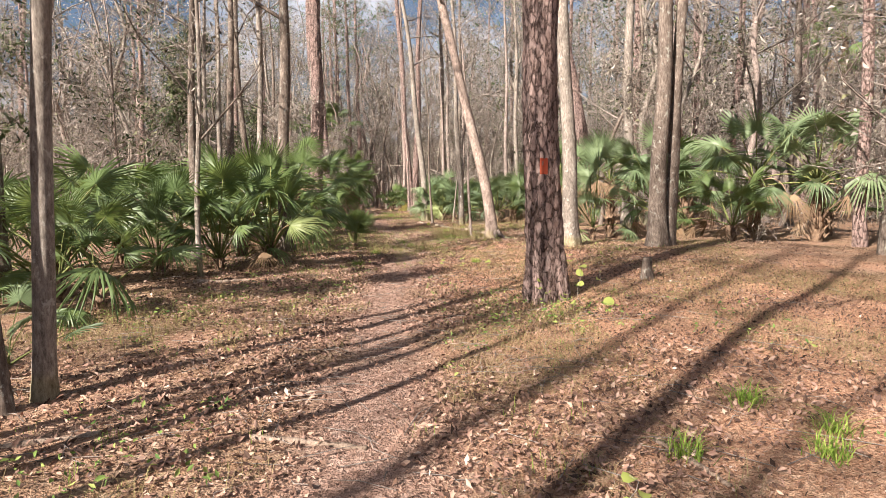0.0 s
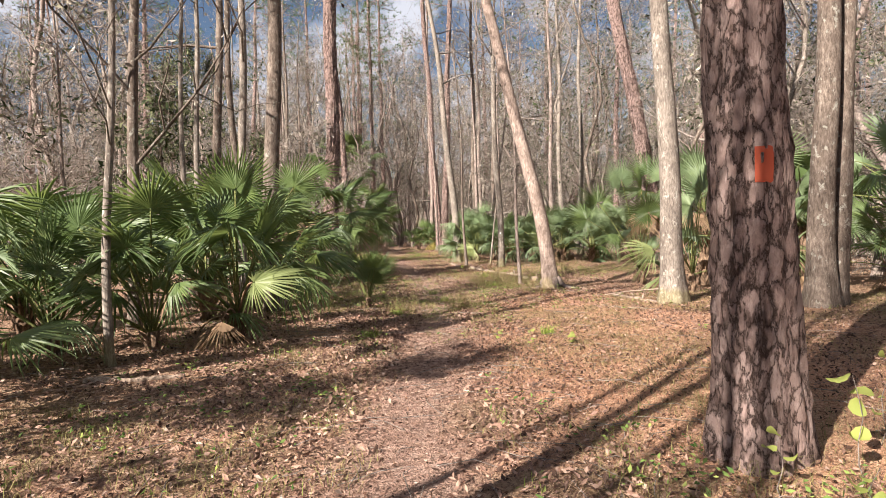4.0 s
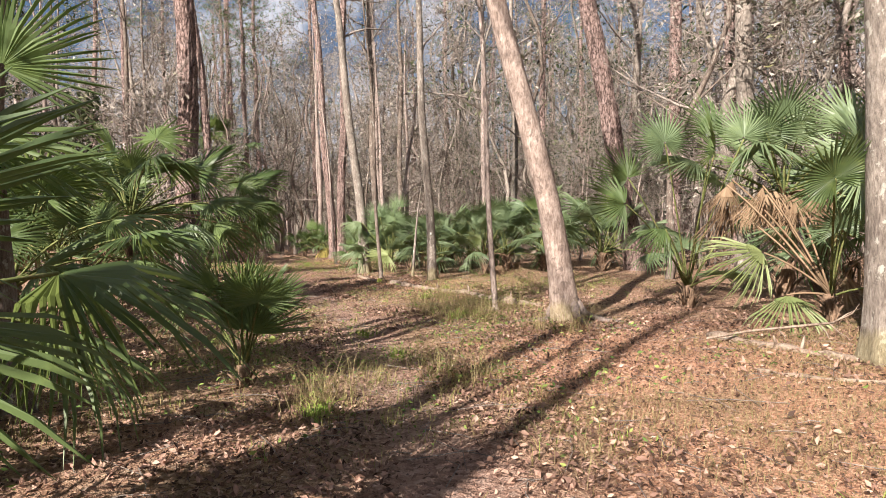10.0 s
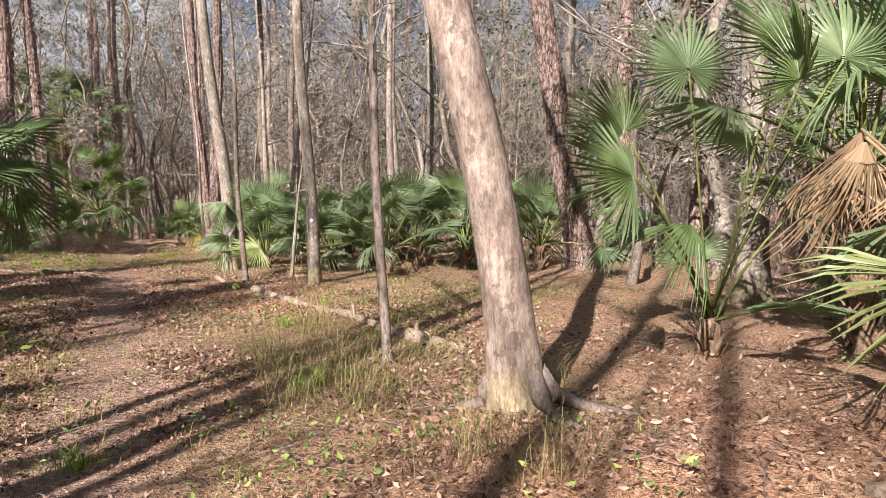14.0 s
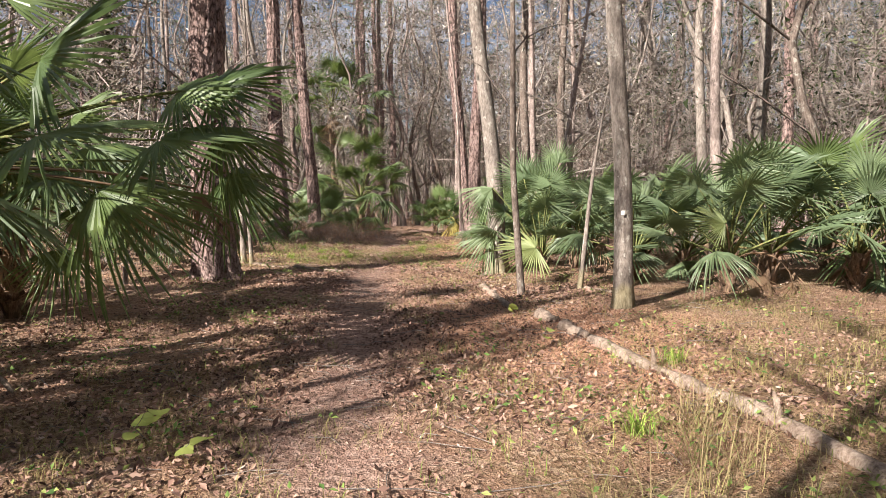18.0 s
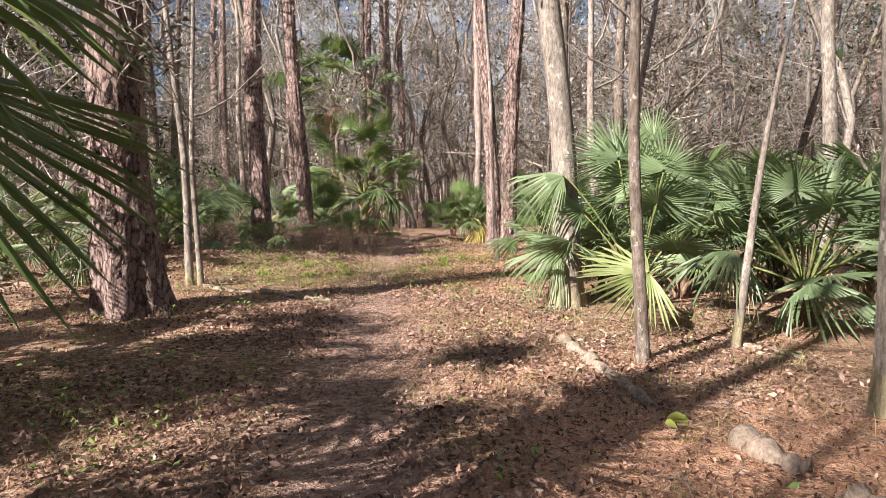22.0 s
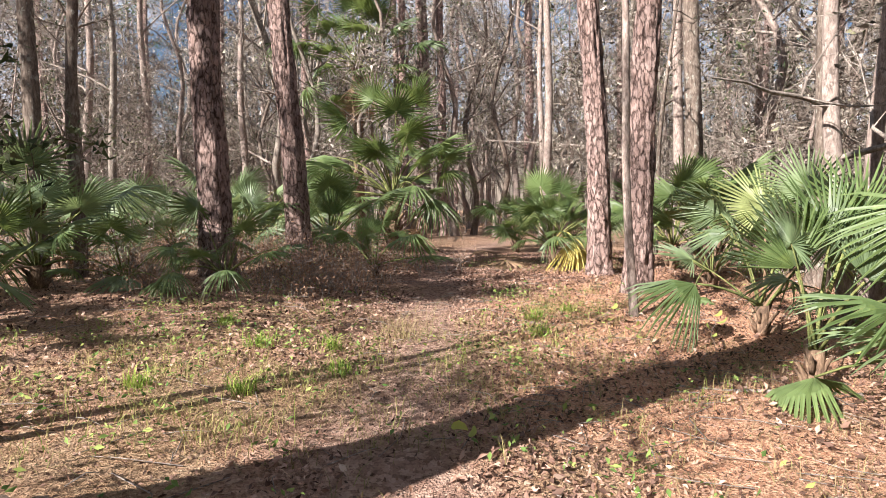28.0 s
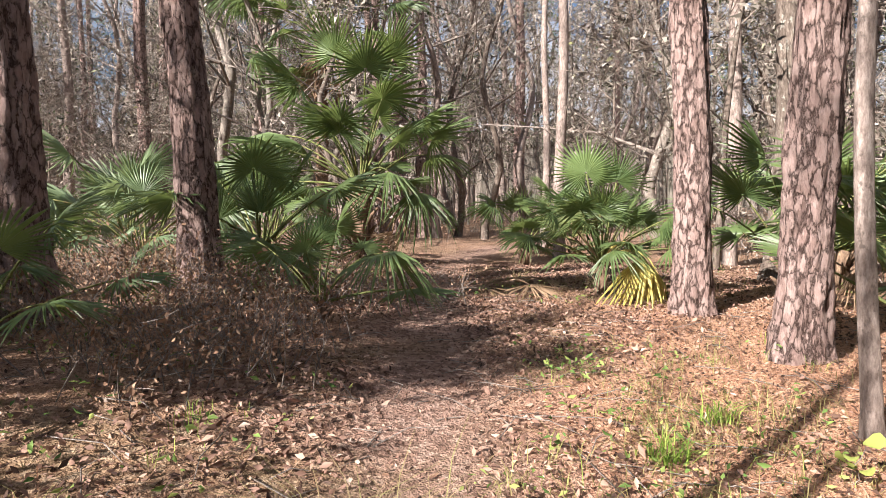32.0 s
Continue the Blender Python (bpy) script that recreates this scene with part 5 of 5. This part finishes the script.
log(-3.3, 3.6, -2.3, 4.05, 0.03, "weathered grey stick on leaf litter", "fallen_branch", 11)
log(1.25, 3.6, 1.42, 3.05, 0.025, "short bleached stick on pine straw", "fallen_branch", 12)
log(-4.2, 10.4, -3.3, 10.7, 0.05, "splintered rotten branch under palmettos", "fallen_branch", 13)
log(-4.5, 23.5, -5.5, 23.65, 0.022, "slender bleached stick propped up in palmettos", "fallen_branch", 14, lift=0.85)
log(-0.7, 34.0, -1.9, 34.1, 0.018, "thin reddish twig on the ground", "fallen_branch", 15, TWIG)
log(0.45, 29.3, 0.9, 28.7, 0.04, "short pale log under palmettos", seed=16)
fork = thing("fallen_branch", 2.9, 16.75, height(2.9, 16.75), "bare forked branch lying across a pale log", "branch")
g = Geo()
g.tube([(-0.62, 0.12, 0.03), (-0.2, 0.03, 0.10), (0.3, -0.06, 0.14), (0.64, -0.14, 0.17)], [0.012, 0.015, 0.016, 0.014], 5)
part("stem", g.mesh("stem", DEADWOOD), fork)
for a, b, d in (((0.64, -0.14, 0.17), (0.85, -0.10, 0.25), (1.12, -0.02, 0.30)), ((0.64, -0.14, 0.17), (0.80, -0.22, 0.27), (0.92, -0.18, 0.36)), ((0.5, -0.11, 0.16), (0.52, -0.2, 0.08), (0.5, -0.26, 0.01)), ((0.6, -0.13, 0.17), (0.66, -0.2, 0.08), (0.74, -0.3, 0.0)), ((0.1, -0.02, 0.12), (0.12, -0.1, 0.05), (0.1, -0.12, 0.0))):
    g = Geo()
    g.tube([a, b, d], [0.009, 0.007, 0.004], 4)
    part("fork", g.mesh("fork", DEADWOOD), fork)
st = thing("tree_stump", 3.0, 9.2, height(3.0, 9.2), "small dark rotten stump in pine straw", "stump")
stm, _ = trunk_mesh(0.32, 0.08, 0.06, sides=10, n=5, mat=BROWN, seed=3)
part("trunk", stm, st)

# roots of the leaning tree
rt = thing("tree_root", 1.53, 19.0, height(1.53, 19.0), "pale surface roots spreading from a leaning tree", "root")
for a, L in ((-35, 0.95), (-75, 0.8), (10, 0.7), (160, 0.5)):
    g = Geo()
    d = Vector((math.cos(radians(a)), math.sin(radians(a)), 0))
    g.tube([d * 0.1 + Vector((0, 0, 0.26)), d * 0.24 + Vector((0, 0, 0.09)), d * 0.5 * L + Vector((0, 0, 0.02)), d * L + Vector((0, 0, -0.03))], [0.085, 0.065, 0.045, 0.02], 8)
    part("root", g.mesh("root", PALE), rt)

# ---- ground cover ----
rg = np.random.default_rng(5)


def ground_points(n, width, y0, y1, keep=None):
    y = rg.uniform(y0, y1, n)
    x = np.interp(y, TRAIL_Y, TRAIL_X) + rg.normal(0.3, width, n)
    if keep is not None:
        m = keep(x, y)
        x, y = x[m], y[m]
    z = np.array([height(a, b) for a, b in zip(x, y)])
    return np.stack([x, y, z], 1)


def patchy(seed, cut, scale=0.5, trail=0.0):
    def f(x, y):
        v = np.array([noise.noise((a * scale, b * scale, seed)) for a, b in zip(x, y)])
        off = np.abs(x - np.interp(y, TRAIL_Y, TRAIL_X))
        bed = np.array([blobs(SUNLIT_NEEDLE_BEDS, a, b) for a, b in zip(x, y)])
        return (v + rg.normal(0, 0.12, len(x)) > cut) & (off > trail * rg.uniform(0.4, 1.3, len(x))) & ((bed * rg.uniform(0.3, 1.7, len(x)) < 1.0) | (cut <= -1))
    return f


for nm, count, width, size, lift, cut, label in (("leaf_litter", 150000, 3.0, 0.021, 0.03, -0.22, "curled brown dead leaves littering the ground"), ("leaf_fragments", 95000, 1.8, 0.0125, 0.012, -1.0, "crumbled bits of dead leaf trodden into the trail"), ("broad_leaf_litter", 80000, 2.6, 0.027, 0.045, -0.12, "broad crinkled brown oak leaves on the ground")):
    c = ground_points(count, width, -0.5, 46, patchy(3.3, cut, 0.6, 0.4 if cut > -1 else 0.0))
    c[:, 2] += rg.uniform(0.002, lift, len(c))
    thing(nm, 0, 0, 0, label, "leaves", kind="stuff", me=scatter_mesh(nm, leaf_quads(rg, c, size, 0.55), 4, [(0, 1, 2), (0, 2, 3)], LITTER))
c = ground_points(42000, 2.6, -0.5, 44, patchy(9.1, -0.15, 0.5, 0.5))
c[:, 2] += rg.uniform(0.002, 0.02, len(c))
d = rg.normal(0, 1, c.shape) * (1, 1, 0.12)
d /= np.linalg.norm(d, axis=1, keepdims=True)
wd = np.cross(d, (0, 0, 1)) * 0.0022
ln = rg.uniform(0.05, 0.12, len(c))[:, None]
thing("pine_straw", 0, 0, 0, "fallen orange-brown pine needles", "pine straw", kind="stuff", me=scatter_mesh("pine_straw", np.stack([c - d * ln - wd, c - d * ln + wd, c + d * ln], 1), 3, [(0, 1, 2)], STRAW))

beds = np.concatenate([np.stack([rg.normal(a, sx * 0.85, int(1300 * sx * sy)), rg.normal(b, sy * 0.85, int(1300 * sx * sy))], 1) for a, b, sx, sy in SUNLIT_NEEDLE_BEDS])
c = np.array([(x, y, height(x, y)) for x, y in beds])
c[:, 2] += rg.uniform(0.004, 0.03, len(c))
thing("bark_crumbs", 0, 0, 0, "dark curled leaf and bark crumbs on pine needles", "debris", kind="stuff", me=scatter_mesh("bark_crumbs", leaf_quads(rg, c, 0.017, 0.7), 4, [(0, 1, 2), (0, 2, 3)], CRUMB))


def tufts(name, centres, blades, tall, spread, mat, label, lean=1.0, wide=0.002):
    """Tufts of curved grass blades."""
    c = np.repeat(centres, blades, 0)
    n = len(c)
    c = c + np.concatenate([rg.normal(0, spread, (n, 2)), np.zeros((n, 1))], 1)
    a = rg.uniform(0, 6.283, n)
    L = tall * rg.uniform(0.3, 1.25, n)
    out = np.stack([np.cos(a), np.sin(a), np.zeros(n)], 1) * (L * lean * rg.uniform(0.2, 1.3, n))[:, None]
    up = np.stack([np.zeros(n), np.zeros(n), L], 1)
    side = np.stack([-np.sin(a), np.cos(a), np.zeros(n)], 1) * wide
    m = c + out * 0.35 + up * 0.6
    t = c + out + up * 0.82
    me = scatter_mesh(name, np.stack([c - side - (0, 0, 0.02), c + side - (0, 0, 0.02), m + side * 0.8, m - side * 0.8, t], 1), 5, [(0, 1, 2), (0, 2, 3), (3, 2, 4)], mat)
    return thing(name, 0, 0, 0, label, "grass", kind="stuff", me=me)


def at_ground(pts):
    return np.array([(x, y, height(x, y)) for x, y in pts])


tufts("dry_grass", ground_points(5200, 2.6, 1, 44, patchy(5.5, 0.02, 0.45, 0.9)), 16, 0.10, 0.09, GRASS_DRY, "sparse tufts of dry tan grass", 1.9)
xs, ys = rg.uniform(0.0, 6.5, 9000), rg.uniform(4.5, 18.0, 9000)
fuzz = [(x, y) for x, y in zip(xs, ys) if noise.noise((x * 0.75, y * 0.55, 21.3)) > 0.02 + rg.normal(0, 0.12)]
tufts("matted_grass", at_ground(fuzz), 13, 0.055, 0.10, GRASS_DRY, "low matted dead grass over pine needles", 2.4, 0.0016)
tufts("tall_dry_grass", at_ground([(0.2, 20.5), (0.5, 20.1), (-0.1, 20.9), (0.6, 21.2), (1.9, 19.4), (-0.4, 16.2), (-0.6, 16.5), (-1.7, 15.6), (-1.5, 15.9), (0.45, 19.5), (0.0, 19.7), (0.5, 23.0), (0.4, 22.4), (1.1, 20.6), (-0.2, 21.6), (1.2, 17.8), (0.9, 18.2), (-4.2, 35.2)]), 120, 0.40, 0.13, GRASS_DRY, "clumps of tall dry grass", 1.7)
greens = [(1.33, 3.4), (2.02, 4.1), (2.1, 3.3), (2.3, 3.6), (0.69, 13.04), (-1.8, 13.17), (-1.65, 15.4), (-4.7, 34.5), (-5.65, 33.2), (-4.9, 33.3), (-5.3, 34.4), (0.75, 24.6), (-2.6, 36.9), (-3.0, 36.3), (-4.4, 33.9), (-5.9, 34.9), (0.1, 22.9), (-2.9, 35.6), (0.3, 20.2), (0.15, 20.0), (0.5, 20.3), (-0.9, 17.6), (-1.2, 19.0)]
tufts("green_grass", at_ground(greens), 90, 0.14, 0.05, GRASS_GREEN, "bright green grass tufts", 1.5, 0.0035)
tufts("short_grass", ground_points(800, 2.0, 1, 44, patchy(2.2, 0.12, 0.4, 0.7)), 10, 0.10, 0.05, GRASS_GREEN, "short green grass blades", 0.8)
c = np.repeat(ground_points(3600, 2.5, 1, 44, patchy(7.7, 0.06, 0.5, 0.8)), 7, 0)
c = c + np.concatenate([rg.normal(0, 0.07, (len(c), 2)), rg.uniform(0.02, 0.14, (len(c), 1))], 1)
thing("low_weeds", 0, 0, 0, "low green weeds among the litter", "weeds", kind="stuff", me=scatter_mesh("low_weeds", leaf_quads(rg, c, 0.022, 0.5), 4, [(0, 1, 2), (0, 2, 3)], WEED))

turf = []
for a, b, sx, sy in TURF:
    for i in range(int(70 * sx * sy)):
        x, y = rg.normal(a, sx * 0.8), rg.normal(b, sy * 0.8)
        turf.append((x, y, height(x, y)))
turf = np.array(turf)
tufts("trailside_grass", turf, 18, 0.13, 0.10, GRASS_MIX, "yellow-green grass along the trail", 1.6)
c = np.repeat(turf[::2], 8, 0)
c = c + np.concatenate([rg.normal(0, 0.10, (len(c), 2)), rg.uniform(0.02, 0.13, (len(c), 1))], 1)
thing("trailside_weeds", 0, 0, 0, "small green weeds along the trail", "weeds", kind="stuff", me=scatter_mesh("trailside_weeds", leaf_quads(rg, c, 0.02, 0.5), 4, [(0, 1, 2), (0, 2, 3)], WEED))
c = ground_points(2600, 3.0, 0, 44)
tl = []
for x, y, z in c:
    a, L = rg.uniform(0, 6.28), rg.uniform(0.08, 0.4)
    q = Vector((x, y, z + 0.008))
    m = q + Vector((math.cos(a) * L, math.sin(a) * L, rg.uniform(0.0, 0.04)))
    a += rg.normal(0, 0.5)
    tl.append((q, m, m + Vector((math.cos(a) * L * 0.7, math.sin(a) * L * 0.7, -0.02))))
g = Geo()
for q, m, e in tl:
    g.tube([q, m, e], [0.004, 0.0035, 0.002], 3, False)
thing("fallen_twigs", 0, 0, 0, "thin grey twigs strewn over the litter", "twigs", kind="stuff", me=g.mesh("fallen_twigs", TWIG))

# brown brush along the trail
bp = [(-6.9, 38.9), (-7.6, 38.6), (-5.5, 37.2), (-6.0, 36.9), (-7.2, 40.2), (-8.8, 38.8), (-4.9, 40.2), (-8.0, 40.0), (-6.2, 37.3), (-5.6, 37.9), (-6.6, 38.0), (-7.0, 37.2), (-5.9, 39.2), (-8.4, 37.6), (-6.3, 38.7), (-5.2, 39.4), (-7.9, 36.4), (-5.7, 36.6), (-6.4, 41.2), (-9.2, 37.8)]
for i, (x, y) in enumerate(bp):
    g, tips = Geo(), []
    rn = random.Random(900 + i)
    for k in range(26):
        a = rn.uniform(0, 6.28)
        grow(g, tips, rn, Vector((rn.gauss(0, 0.28), rn.gauss(0, 0.28), -0.02)), Vector((math.cos(a) * 0.5, math.sin(a) * 0.5, 1)).normalized(), rn.uniform(0.22, 0.55), 0.006, 1, 0.1, 3)
    e = thing("brown_bush", x, y, height(x, y), "low reddish-brown withered bush in leaf litter", "bush", "withered bushes")
    part("twig_tangle", g.mesh("twig_tangle", TWIG), e)["kind"] = "stuff"
    part("foliage", leaf_cloud("foliage", tips, 620, 0.018, 0.08, 900 + i, BRUSH), e)["kind"] = "stuff"


# seedlings with a few round leaves
def seedling(x, y, tall, leaves, seed, size=0.045):
    rn = random.Random(seed)
    e = thing("seedling", x, y, height(x, y), "thin seedling with round yellow-green leaves", "seedling", "seedlings")
    g = Geo()
    pts = [Vector((0.03 * math.sin(i * 1.7 + seed), 0.03 * math.cos(i + seed), tall * i / 5 - 0.02)) for i in range(6)]
    g.tube(pts, [0.004, 0.0035, 0.003, 0.0027, 0.0022, 0.0015], 4)
    part("stem", g.mesh("stem", TWIG), e)
    for k in range(leaves):
        q = pts[2 + k % 4]
        v = [Vector((0, 0, 0))]
        a0, el = rn.uniform(0, 360), rn.uniform(-20, 60)
        for j in range(9):
            w_ = 2 * math.pi * j / 9
            v.append(Vector((size * (1.1 + math.cos(w_)), size * 0.95 * math.sin(w_), 0.012 * math.cos(2 * w_))))
        v[0] = Vector((size, 0, -0.008))
        part("leaf", mesh_of("leaf", v, [(0, 1 + j, 1 + (j + 1) % 9) for j in range(9)], BROADLEAF), e, "", pose(q.x, q.y, q.z, 0, -el, a0) @ Matrix.Scale(rn.uniform(0.6, 1.2), 4))


for i, (x, y, h_, k, s_) in enumerate([(1.72, 7.9, 0.6, 5, 0.055), (1.25, 7.8, 0.35, 4, 0.04), (1.95, 7.3, 0.12, 2, 0.07), (1.5, 7.45, 0.3, 3, 0.05), (2.1, 8.3, 0.55, 4, 0.03), (0.72, 7.2, 0.3, 3, 0.04), (0.35, 12.2, 0.22, 4, 0.045), (0.0, 12.4, 0.25, 3, 0.045), (0.9, 12.3, 0.16, 3, 0.05), (-2.6, 19.6, 0.2, 3, 0.05), (-2.9, 22.6, 0.25, 4, 0.06), (-2.5, 22.4, 0.2, 3, 0.06), (-0.3, 25.6, 0.15, 3, 0.05), (-0.6, 26.9, 0.12, 3, 0.05), (-2.0, 35.6, 0.15, 4, 0.04), (-3.3, 32.7, 0.2, 2, 0.05), (-2.2, 36.2, 0.2, 4, 0.04), (-1.3, 35.5, 0.3, 4, 0.05), (0.9, 2.9, 0.15, 3, 0.04), (-2.3, 18.4, 0.15, 3, 0.04)]):
    seedling(x, y, h_, k, 40 + i, s_)
